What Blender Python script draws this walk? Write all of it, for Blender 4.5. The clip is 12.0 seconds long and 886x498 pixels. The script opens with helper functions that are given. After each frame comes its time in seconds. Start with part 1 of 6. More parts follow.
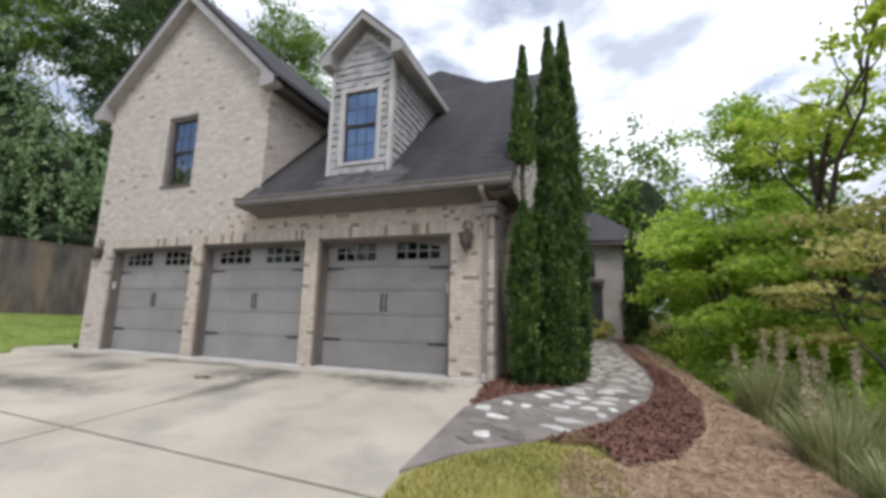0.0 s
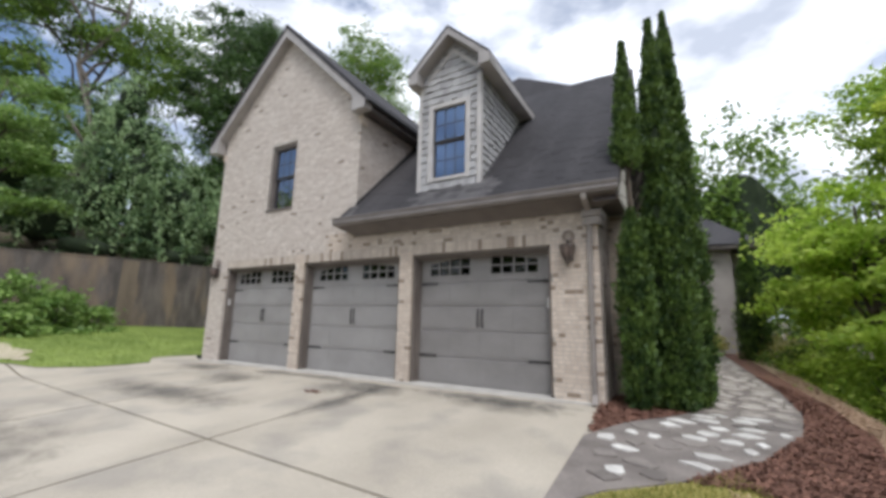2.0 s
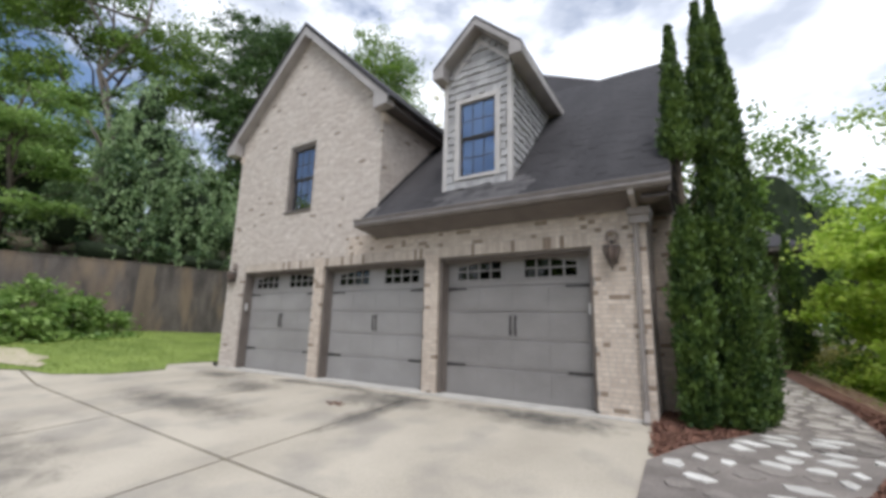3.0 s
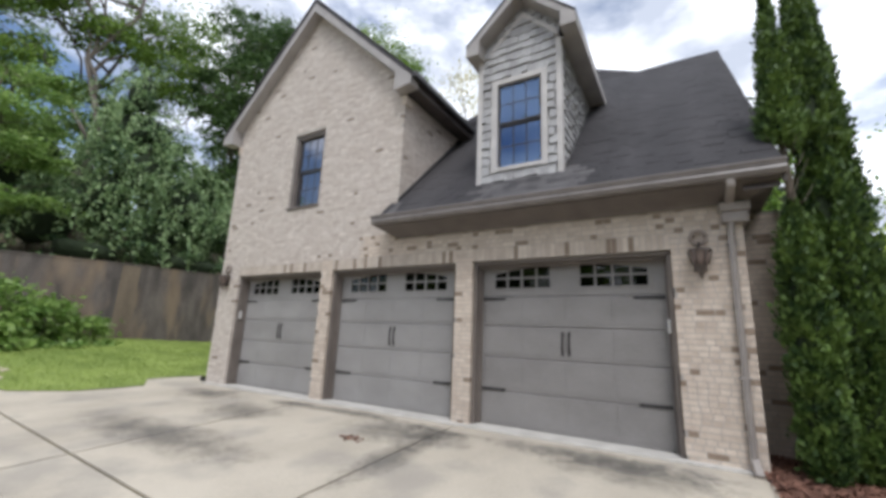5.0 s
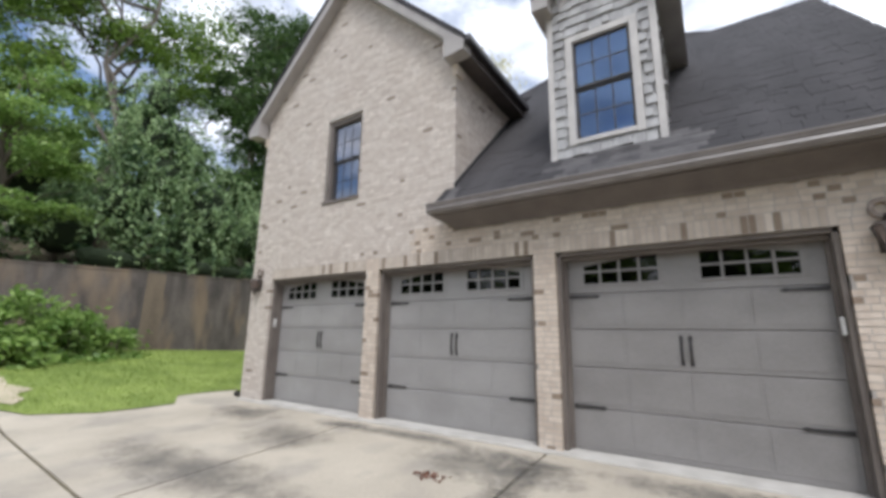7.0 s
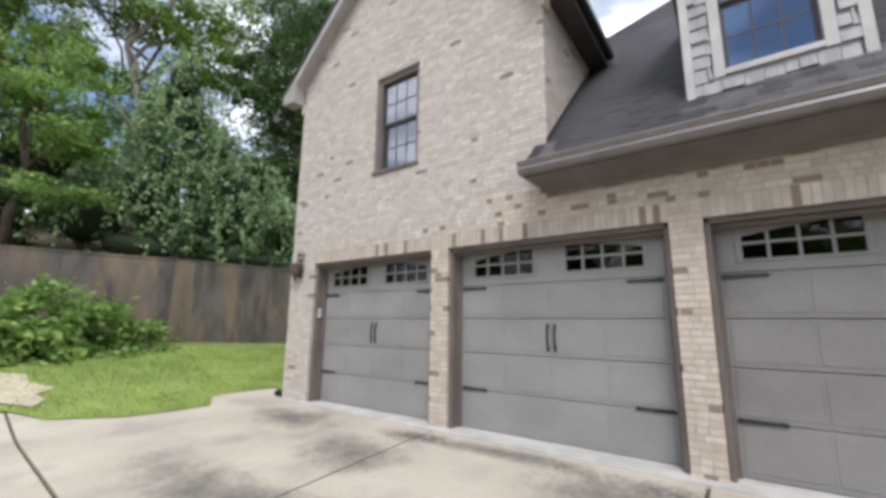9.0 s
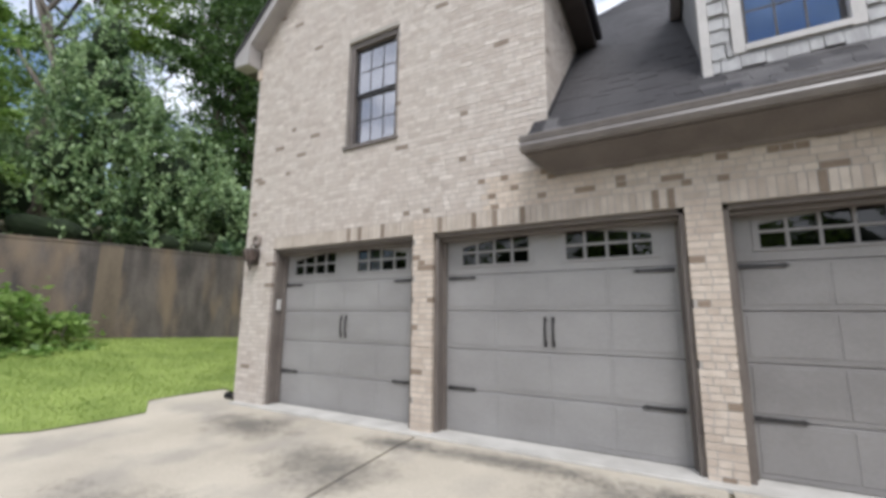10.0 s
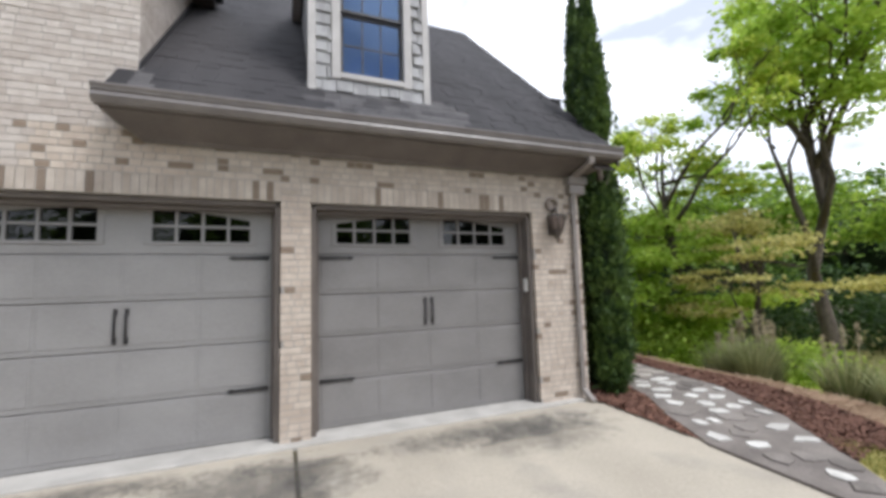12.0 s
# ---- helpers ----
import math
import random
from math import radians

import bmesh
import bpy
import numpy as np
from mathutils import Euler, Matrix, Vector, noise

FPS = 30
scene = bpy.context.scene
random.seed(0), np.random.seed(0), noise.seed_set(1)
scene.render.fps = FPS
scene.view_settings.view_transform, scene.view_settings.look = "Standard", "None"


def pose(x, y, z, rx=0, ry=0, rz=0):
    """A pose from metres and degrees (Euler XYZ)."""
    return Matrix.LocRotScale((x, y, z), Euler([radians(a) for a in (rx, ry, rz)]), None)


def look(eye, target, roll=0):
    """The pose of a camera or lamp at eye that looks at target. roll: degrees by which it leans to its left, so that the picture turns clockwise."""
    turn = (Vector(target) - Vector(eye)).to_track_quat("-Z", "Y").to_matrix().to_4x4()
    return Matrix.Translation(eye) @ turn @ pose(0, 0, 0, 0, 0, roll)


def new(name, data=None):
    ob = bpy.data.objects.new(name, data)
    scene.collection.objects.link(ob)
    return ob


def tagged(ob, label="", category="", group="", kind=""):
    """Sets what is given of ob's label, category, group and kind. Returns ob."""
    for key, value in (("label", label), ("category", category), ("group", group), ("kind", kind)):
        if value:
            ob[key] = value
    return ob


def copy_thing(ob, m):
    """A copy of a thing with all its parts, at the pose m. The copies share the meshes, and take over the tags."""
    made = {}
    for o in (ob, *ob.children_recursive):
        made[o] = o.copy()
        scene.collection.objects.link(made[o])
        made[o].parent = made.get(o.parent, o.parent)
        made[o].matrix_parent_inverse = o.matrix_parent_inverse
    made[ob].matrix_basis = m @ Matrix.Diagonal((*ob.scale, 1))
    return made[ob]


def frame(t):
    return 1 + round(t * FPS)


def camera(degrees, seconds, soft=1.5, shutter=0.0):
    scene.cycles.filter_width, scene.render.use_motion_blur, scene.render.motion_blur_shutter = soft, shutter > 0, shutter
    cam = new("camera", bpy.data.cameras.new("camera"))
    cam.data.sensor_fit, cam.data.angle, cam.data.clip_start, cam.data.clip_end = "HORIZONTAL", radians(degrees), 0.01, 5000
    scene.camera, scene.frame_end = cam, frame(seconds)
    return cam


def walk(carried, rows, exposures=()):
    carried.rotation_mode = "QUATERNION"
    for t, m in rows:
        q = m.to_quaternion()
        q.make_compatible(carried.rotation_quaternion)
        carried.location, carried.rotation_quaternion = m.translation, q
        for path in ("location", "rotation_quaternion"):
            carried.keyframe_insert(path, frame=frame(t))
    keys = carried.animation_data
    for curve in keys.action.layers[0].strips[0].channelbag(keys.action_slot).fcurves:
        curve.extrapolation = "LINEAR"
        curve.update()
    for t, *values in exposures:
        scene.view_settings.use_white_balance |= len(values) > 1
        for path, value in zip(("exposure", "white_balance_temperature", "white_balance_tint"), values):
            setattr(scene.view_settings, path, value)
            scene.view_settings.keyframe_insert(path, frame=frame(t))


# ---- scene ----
cam = camera(94.6, 12.0, soft=3.7)
PATH = [
    (0, (2.257, -6.557, 1.044), (1.578, -4.702, 1.36), 1.4),
    (0.5, (2.21, -6.584, 1.062), (1.436, -4.77, 1.392), 1.5),
    (1, (2.19, -6.623, 1.071), (1.326, -4.852, 1.413), 1.7),
    (1.5, (2.048, -6.603, 1.092), (1.108, -4.873, 1.443), 1.6),
    (2, (1.806, -6.593, 1.147), (0.814, -4.892, 1.499), 1.3),
    (2.5, (1.571, -6.466, 1.156), (0.546, -4.786, 1.516), 1.2),
    (3, (1.305, -6.338, 1.174), (0.265, -4.671, 1.549), 1.5),
    (5, (0.125, -5.703, 1.27), (-0.882, -4.026, 1.686), 2.4),
    (5.5, (-0.16, -5.611, 1.282), (-1.155, -3.927, 1.699), 1.9),
    (6, (-0.415, -5.433, 1.317), (-1.428, -3.761, 1.737), 1.4),
    (6.5, (-0.754, -5.321, 1.353), (-1.797, -3.666, 1.767), 1.1),
    (7, (-1.08, -5.188, 1.365), (-2.157, -3.553, 1.775), 0.9),
    (7.2, (-1.178, -5.14, 1.372), (-2.278, -3.52, 1.779), 0.9),
    (9, (-2.523, -4.658, 1.371), (-3.676, -3.065, 1.735), 0.7),
    (9.5, (-2.91, -4.569, 1.388), (-3.991, -2.922, 1.727), 0.6),
    (10, (-3.225, -4.415, 1.405), (-4.178, -2.686, 1.725), 0.4),
    (10.5, (-3.415, -4.316, 1.443), (-4.084, -2.454, 1.742), -0.2),
    (11, (-3.448, -4.31, 1.474), (-3.676, -2.341, 1.746), -1.2),
    (11.5, (-3.278, -4.357, 1.512), (-3.007, -2.388, 1.742), -1.7),
    (12, (-3.025, -4.465, 1.493), (-2.293, -2.614, 1.684), -1.8),
]
walk(cam, [(t, look(eye, target, roll)) for t, eye, target, roll in PATH],
     exposures=[(0, 0.08, 6300, 12), (5, 0.12, 6300, 12), (7, 0.24, 6300, 12), (9, 0.32, 6300, 12), (12, 0.3, 6300, 12)])

# ---- world, sun ----
world = bpy.data.worlds.new("sky_world")
scene.world = world
world.use_nodes = True
wt = world.node_tree
wt.nodes.clear()
w_out = wt.nodes.new("ShaderNodeOutputWorld")
w_bg = wt.nodes.new("ShaderNodeBackground")
w_sky = wt.nodes.new("ShaderNodeTexSky")
w_sky.sky_type = "NISHITA"
w_sky.sun_disc = False
w_sky.sun_elevation = radians(58)
w_sky.sun_rotation = radians(145)
w_sky.air_density, w_sky.dust_density = 1.0, 1.0
w_dim = wt.nodes.new("ShaderNodeVectorMath")
w_dim.operation = "SCALE"
w_dim.inputs["Scale"].default_value = 0.15
w_co = wt.nodes.new("ShaderNodeTexCoord")
w_map = wt.nodes.new("ShaderNodeMapping")
w_map.inputs["Scale"].default_value = (1.0, 1.0, 2.2)
w_map.inputs["Location"].default_value = (3.1, 0.4, 0.2)
w_no = wt.nodes.new("ShaderNodeTexNoise")
w_no.inputs["Scale"].default_value = 2.3
w_no.inputs["Detail"].default_value = 7
w_no.inputs["Roughness"].default_value = 0.58
w_cover = wt.nodes.new("ShaderNodeValToRGB")
w_cover.color_ramp.elements[0].position, w_cover.color_ramp.elements[1].position = 0.31, 0.46
w_no2 = wt.nodes.new("ShaderNodeTexNoise")
w_no2.inputs["Scale"].default_value = 4.0
w_no2.inputs["Detail"].default_value = 5
w_grey = wt.nodes.new("ShaderNodeValToRGB")
w_grey.color_ramp.elements[0].position, w_grey.color_ramp.elements[1].position = 0.38, 0.56
w_grey.color_ramp.elements[0].color = (0.64, 0.70, 0.81, 1)
w_grey.color_ramp.elements[1].color = (1.34, 1.38, 1.45, 1)
w_mix = wt.nodes.new("ShaderNodeMix")
w_mix.data_type = "RGBA"
L = wt.links.new
L(w_co.outputs["Generated"], w_map.inputs["Vector"])
L(w_map.outputs["Vector"], w_no.inputs["Vector"])
L(w_map.outputs["Vector"], w_no2.inputs["Vector"])
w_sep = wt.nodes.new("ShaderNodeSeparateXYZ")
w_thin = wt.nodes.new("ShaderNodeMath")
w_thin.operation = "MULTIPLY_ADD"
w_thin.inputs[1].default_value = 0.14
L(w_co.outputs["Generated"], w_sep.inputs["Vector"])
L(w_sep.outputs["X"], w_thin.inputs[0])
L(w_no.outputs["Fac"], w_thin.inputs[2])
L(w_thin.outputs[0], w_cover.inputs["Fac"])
L(w_no2.outputs["Fac"], w_grey.inputs["Fac"])
L(w_sky.outputs["Color"], w_dim.inputs[0])
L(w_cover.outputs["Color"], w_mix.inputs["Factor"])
L(w_dim.outputs["Vector"], w_mix.inputs["A"])
L(w_grey.outputs["Color"], w_mix.inputs["B"])
L(w_mix.outputs["Result"], w_bg.inputs["Color"])
L(w_bg.outputs["Background"], w_out.inputs["Surface"])

sun_data = bpy.data.lights.new("sun", "SUN")
sun_data.energy, sun_data.angle, sun_data.color = 2.1, radians(20), (1.0, 0.985, 0.96)
sun = new("sun", sun_data)
# elevation 58 degrees, from beyond the driveway, through thin cloud
SUN_DIR = Vector((math.sin(radians(145)) * math.cos(radians(58)), math.cos(radians(145)) * math.cos(radians(58)), math.sin(radians(58))))
sun.matrix_world = look(tuple(SUN_DIR * 40), (0, 0, 0))

# ---- materials ----


def material(name, a, b, rough=0.8, scale=4.0, fine=60.0, bump=0.2, spread=0.0, stain=None, stain_scale=0.6, stain_amount=0.5,
             translucent=0.0, metal=0.0, stretch=(1, 1, 1), by_object=False):
    """Two colours mixed by noise at two sizes, fine relief, a random shift from piece to piece, and stains."""
    m = bpy.data.materials.new(name)
    m.use_nodes = True
    n, link = m.node_tree.nodes, m.node_tree.links.new
    bsdf = n["Principled BSDF"]
    co = n.new("ShaderNodeTexCoord")
    mp = n.new("ShaderNodeMapping")
    mp.inputs["Scale"].default_value = stretch
    geo = n.new("ShaderNodeNewGeometry")
    link(geo.outputs["Position"], mp.inputs["Vector"])
    n1 = n.new("ShaderNodeTexNoise")
    n1.inputs["Scale"].default_value, n1.inputs["Detail"].default_value = scale, 6
    n2 = n.new("ShaderNodeTexNoise")
    n2.inputs["Scale"].default_value, n2.inputs["Detail"].default_value = fine, 4
    link(mp.outputs["Vector"], n1.inputs["Vector"])
    link(mp.outputs["Vector"], n2.inputs["Vector"])
    add = n.new("ShaderNodeMath")
    add.operation = "MULTIPLY_ADD"
    add.inputs[1].default_value, add.inputs[2].default_value = 0.55, -0.27
    link(n2.outputs["Fac"], add.inputs[0])
    add2 = n.new("ShaderNodeMath")
    link(n1.outputs["Fac"], add2.inputs[0])
    link(add.outputs[0], add2.inputs[1])
    last = add2
    if spread:
        rnd = n.new("ShaderNodeMath")
        rnd.operation = "MULTIPLY_ADD"
        rnd.inputs[1].default_value, rnd.inputs[2].default_value = spread, -spread / 2
        if by_object:
            info = n.new("ShaderNodeObjectInfo")
            link(info.outputs["Random"], rnd.inputs[0])
        else:
            link(geo.outputs["Random Per Island"], rnd.inputs[0])
        add3 = n.new("ShaderNodeMath")
        link(last.outputs[0], add3.inputs[0])
        link(rnd.outputs[0], add3.inputs[1])
        last = add3
    ramp = n.new("ShaderNodeValToRGB")
    ramp.color_ramp.elements[0].position, ramp.color_ramp.elements[1].position = 0.3, 0.7
    ramp.color_ramp.elements[0].color, ramp.color_ramp.elements[1].color = (*a, 1), (*b, 1)
    link(last.outputs[0], ramp.inputs["Fac"])
    colour = ramp.outputs["Color"]
    if stain:
        n3 = n.new("ShaderNodeTexNoise")
        n3.inputs["Scale"].default_value, n3.inputs["Detail"].default_value = stain_scale, 5
        link(mp.outputs["Vector"], n3.inputs["Vector"])
        r3 = n.new("ShaderNodeValToRGB")
        r3.color_ramp.elements[0].position, r3.color_ramp.elements[1].position = 0.5, 0.66
        r3.color_ramp.elements[1].color = (stain_amount, stain_amount, stain_amount, 1)
        link(n3.outputs["Fac"], r3.inputs["Fac"])
        mx = n.new("ShaderNodeMix")
        mx.data_type = "RGBA"
        mx.inputs["B"].default_value = (*stain, 1)
        link(r3.outputs["Color"], mx.inputs["Factor"])
        link(colour, mx.inputs["A"])
        colour = mx.outputs["Result"]
    link(colour, bsdf.inputs["Base Color"])
    bsdf.inputs["Roughness"].default_value, bsdf.inputs["Metallic"].default_value = rough, metal
    if bump:
        bp = n.new("ShaderNodeBump")
        bp.inputs["Strength"].default_value, bp.inputs["Distance"].default_value = bump, 0.01
        link(n2.outputs["Fac"], bp.inputs["Height"])
        link(bp.outputs["Normal"], bsdf.inputs["Normal"])
    if translucent:
        tr = n.new("ShaderNodeBsdfTranslucent")
        link(colour, tr.inputs["Color"])
        ms = n.new("ShaderNodeMixShader")
        ms.inputs["Fac"].default_value = translucent
        link(bsdf.outputs["BSDF"], ms.inputs[1])
        link(tr.outputs["BSDF"], ms.inputs[2])
        link(ms.outputs["Shader"], n["Material Output"].inputs["Surface"])
    return m


def glass_material(name, tint, ior, sheen=(1, 1, 1)):
    m = bpy.data.materials.new(name)
    m.use_nodes = True
    n, link = m.node_tree.nodes, m.node_tree.links.new
    n.remove(n["Principled BSDF"])
    clear = n.new("ShaderNodeBsdfTransparent")
    clear.inputs["Color"].default_value = (*tint, 1)
    gloss = n.new("ShaderNodeBsdfGlossy")
    gloss.inputs["Roughness"].default_value = 0.02
    gloss.inputs["Color"].default_value = (*sheen, 1)
    fr = n.new("ShaderNodeFresnel")
    fr.inputs["IOR"].default_value = ior
    mx = n.new("ShaderNodeMixShader")
    link(fr.outputs["Fac"], mx.inputs["Fac"])
    link(clear.outputs["BSDF"], mx.inputs[1])
    link(gloss.outputs["BSDF"], mx.inputs[2])
    link(mx.outputs["Shader"], n["Material Output"].inputs["Surface"])
    return m


def brick_material(name, by_object, dark, warm=(1, 1, 1)):
    """Tumbled cream brick: most pieces pale, some pinkish, a share of them dark."""
    m = material(name, tuple(p * q for p, q in zip((0.485, 0.438, 0.4), warm)), tuple(p * q for p, q in zip((0.595, 0.553, 0.515), warm)), 0.9, 9, 90, 0.5, 0.1, by_object=by_object)
    n, link = m.node_tree.nodes, m.node_tree.links.new
    bsdf = n["Principled BSDF"]
    old = bsdf.inputs["Base Color"].links[0].from_socket
    if by_object:
        info = n.new("ShaderNodeObjectInfo")
        rnd = info.outputs["Random"]
    else:
        info = n.new("ShaderNodeNewGeometry")
        rnd = info.outputs["Random Per Island"]
    wn = n.new("ShaderNodeTexWhiteNoise")
    wn.noise_dimensions = "1D"
    link(rnd, wn.inputs["W"])
    r = n.new("ShaderNodeValToRGB")
    r.color_ramp.interpolation = "CONSTANT"
    r.color_ramp.elements[0].color = (0.49, 0.43, 0.38, 1)
    r.color_ramp.elements[1].position = dark
    r.color_ramp.elements[1].color = (0.9, 0.865, 0.84, 1)
    for at, tone in ((0.14, (0.96, 0.93, 0.91)), (0.4, (1.02, 1.0, 0.985)), (0.7, (1.07, 1.06, 1.05)), (0.92, (1.14, 1.13, 1.12))):
        e = r.color_ramp.elements.new(at)
        e.color = (*tone, 1)
    link(wn.outputs["Value"], r.inputs["Fac"])
    mx = n.new("ShaderNodeMix")
    mx.data_type, mx.blend_type = "RGBA", "MULTIPLY"
    mx.inputs["Factor"].default_value = 1.0
    link(old, mx.inputs["A"])
    link(r.outputs["Color"], mx.inputs["B"])
    link(mx.outputs["Result"], bsdf.inputs["Base Color"])
    return m


M_BRICK = brick_material("cream_brick", False, 0.06, (1.02, 0.965, 0.89))
M_BRICK_PALE = brick_material("pale_cream_brick", False, 0.008, (0.99, 0.98, 0.965))
M_BRICK_ONE = brick_material("cream_brick_single", True, 0.06, (1.02, 0.965, 0.89))
M_BRICK_MOTTLED = brick_material("mottled_cream_brick", False, 0.15, (0.98, 0.95, 0.89))
M_BRICK_SOLDIER = brick_material("weathered_soldier_brick", False, 0.1, (0.88, 0.85, 0.8))
M_MORTAR = material("mortar", (0.36, 0.33, 0.3), (0.45, 0.415, 0.38), 0.95, 6, 120, 0.4)
M_TRIM = material("taupe_trim_paint", (0.115, 0.098, 0.088), (0.16, 0.138, 0.124), 0.55, 3, 40, 0.05)
M_JAMB = material("jamb_paint", (0.12, 0.1, 0.088), (0.165, 0.142, 0.125), 0.6, 3, 40, 0.08)
M_FASCIA = material("gable_fascia_paint", (0.30, 0.28, 0.268), (0.38, 0.355, 0.34), 0.55, 3, 40, 0.05)
M_GUTTER = material("gutter_metal_paint", (0.165, 0.148, 0.142), (0.22, 0.2, 0.19), 0.4, 4, 60, 0.03)
M_SPOUT = material("downspout_paint", (0.235, 0.21, 0.195), (0.31, 0.28, 0.26), 0.45, 4, 60, 0.05)
M_DOOR = material("grey_door_steel", (0.235, 0.226, 0.221), (0.29, 0.28, 0.274), 0.45, 1.4, 35, 0.06, stain=(0.35, 0.342, 0.335), stain_scale=0.9, stain_amount=0.3, stretch=(1, 1, 1.6))
# same steel as M_DOOR, coloured darker and browner for one door
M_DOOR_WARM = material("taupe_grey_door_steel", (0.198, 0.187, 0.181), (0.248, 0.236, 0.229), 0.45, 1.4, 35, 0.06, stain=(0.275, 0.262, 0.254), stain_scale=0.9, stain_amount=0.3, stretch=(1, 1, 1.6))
M_IRON = material("black_iron", (0.018, 0.017, 0.018), (0.035, 0.032, 0.032), 0.5, 12, 80, 0.1)
M_BRONZE = material("rusty_bronze", (0.05, 0.04, 0.036), (0.105, 0.083, 0.072), 0.6, 14, 80, 0.2)
M_SASH = material("dark_bronze_sash", (0.025, 0.025, 0.03), (0.045, 0.043, 0.045), 0.4, 8, 50, 0.02)
M_SHAKE = material("grey_shake_paint", (0.28, 0.275, 0.275), (0.4, 0.395, 0.395), 0.75, 7, 45, 0.4, 0.35, stretch=(1, 1, 0.3))
M_SHAKE_ONE = material("grey_shake_single", (0.28, 0.275, 0.275), (0.42, 0.415, 0.415), 0.75, 7, 45, 0.4, 0.35, stretch=(1, 1, 0.3), by_object=True)
M_DORMER_TRIM = material("dormer_trim_paint", (0.43, 0.41, 0.395), (0.54, 0.515, 0.495), 0.6, 4, 50, 0.08)
M_SHINGLE = material("charcoal_shingle", (0.014, 0.0125, 0.0145), (0.034, 0.031, 0.034), 0.8, 1.1, 140, 0.3, 0.06, stain=(0.075, 0.07, 0.072), stain_scale=0.45, stain_amount=0.4, stretch=(1.6, 0.5, 0.5))
M_SHINGLE_ONE = material("charcoal_shingle_single", (0.014, 0.0125, 0.0145), (0.034, 0.031, 0.034), 0.8, 1.1, 140, 0.3, 0.06, stain=(0.075, 0.07, 0.072), stain_scale=0.45, stain_amount=0.4, stretch=(1.6, 0.5, 0.5), by_object=True)
M_SHINGLE_PALE = material("clean_grey_shingle", (0.04, 0.037, 0.039), (0.10, 0.094, 0.095), 0.85, 3, 140, 0.5, 0.5, by_object=True)
M_CONCRETE = material("driveway_concrete", (0.385, 0.342, 0.278), (0.515, 0.462, 0.378), 0.9, 0.7, 45, 0.3, stain=(0.26, 0.24, 0.215), stain_scale=1.2, stain_amount=0.5)
M_SLAB = material("pale_threshold_concrete", (0.41, 0.392, 0.36), (0.53, 0.51, 0.475), 0.9, 3, 80, 0.25, stain=(0.3, 0.28, 0.26), stain_scale=2.5, stain_amount=0.4)
M_PATH = material("path_mortar", (0.14, 0.12, 0.108), (0.25, 0.22, 0.198), 0.95, 2.5, 50, 0.4)
M_FLAG = material("pale_flagstone", (0.45, 0.43, 0.4), (0.68, 0.66, 0.62), 0.85, 5, 40, 0.3, 0.45, by_object=True)
M_FLAG_GREY = material("grey_flagstone", (0.14, 0.122, 0.11), (0.25, 0.222, 0.2), 0.9, 5, 40, 0.3, 0.6, by_object=True)
M_FLAG_TAN = material("tan_flagstone", (0.33, 0.295, 0.26), (0.47, 0.43, 0.385), 0.9, 5, 40, 0.3, 0.6, by_object=True)
M_MULCH = material("red_brown_mulch", (0.11, 0.052, 0.036), (0.23, 0.115, 0.08), 0.95, 12, 70, 0.9, 0.6)
M_STRAW = material("pine_straw", (0.3, 0.19, 0.12), (0.52, 0.38, 0.26), 0.95, 6, 70, 0.9, 0.7)
M_SOIL = material("leaf_litter_soil", (0.06, 0.05, 0.03), (0.13, 0.11, 0.06), 0.95, 2, 30, 0.8)
M_SAND = material("bare_sandy_soil", (0.42, 0.36, 0.26), (0.55, 0.48, 0.36), 0.95, 3, 60, 0.4)
M_LAWN = material("lawn_turf", (0.16, 0.22, 0.045), (0.28, 0.35, 0.09), 0.9, 1.2, 50, 0.8)
M_LAWN_DRY = material("dry_turf", (0.21, 0.2, 0.05), (0.38, 0.33, 0.11), 0.9, 1.6, 50, 0.8)
M_BLADE = material("grass_blade", (0.17, 0.25, 0.045), (0.34, 0.43, 0.11), 0.7, 1.2, 30, 0, 0.5, translucent=0.25)
M_BLADE_DRY = material("dry_grass_blade", (0.2, 0.22, 0.04), (0.5, 0.43, 0.15), 0.7, 2.0, 30, 0, 0.6, translucent=0.25)
M_PAMPAS = material("tall_grass_blade", (0.13, 0.17, 0.055), (0.44, 0.44, 0.22), 0.7, 2.0, 30, 0, 0.6, translucent=0.25)
M_PLUME = material("dry_grass_plume", (0.36, 0.30, 0.19), (0.55, 0.47, 0.33), 0.8, 4.0, 30, 0, 0.6, translucent=0.3)
M_RETAIN = material("weathered_concrete_wall", (0.06, 0.052, 0.048), (0.155, 0.132, 0.118), 0.95, 2.4, 40, 0.6, stain=(0.27, 0.195, 0.13), stain_scale=1.3, stain_amount=0.6, stretch=(1.2, 1.2, 0.35))
M_RETAIN_PALE = material("rust_stained_concrete", (0.105, 0.082, 0.064), (0.215, 0.168, 0.122), 0.95, 1.2, 40, 0.5, stretch=(1.6, 1.6, 0.3))
M_BARK = material("bark", (0.05, 0.04, 0.03), (0.14, 0.115, 0.09), 0.95, 5, 40, 0.9, stretch=(1, 1, 0.25))
M_BARK_PALE = material("pale_bark", (0.12, 0.10, 0.085), (0.24, 0.21, 0.18), 0.95, 5, 40, 0.8, stretch=(1, 1, 0.25))
M_LEAF_DARK = material("deep_green_leaf", (0.03, 0.07, 0.018), (0.1, 0.18, 0.045), 0.55, 0.7, 12, 0, 0.6, translucent=0.3)
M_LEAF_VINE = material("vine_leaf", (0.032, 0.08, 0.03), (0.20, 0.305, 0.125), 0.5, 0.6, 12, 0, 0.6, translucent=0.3)
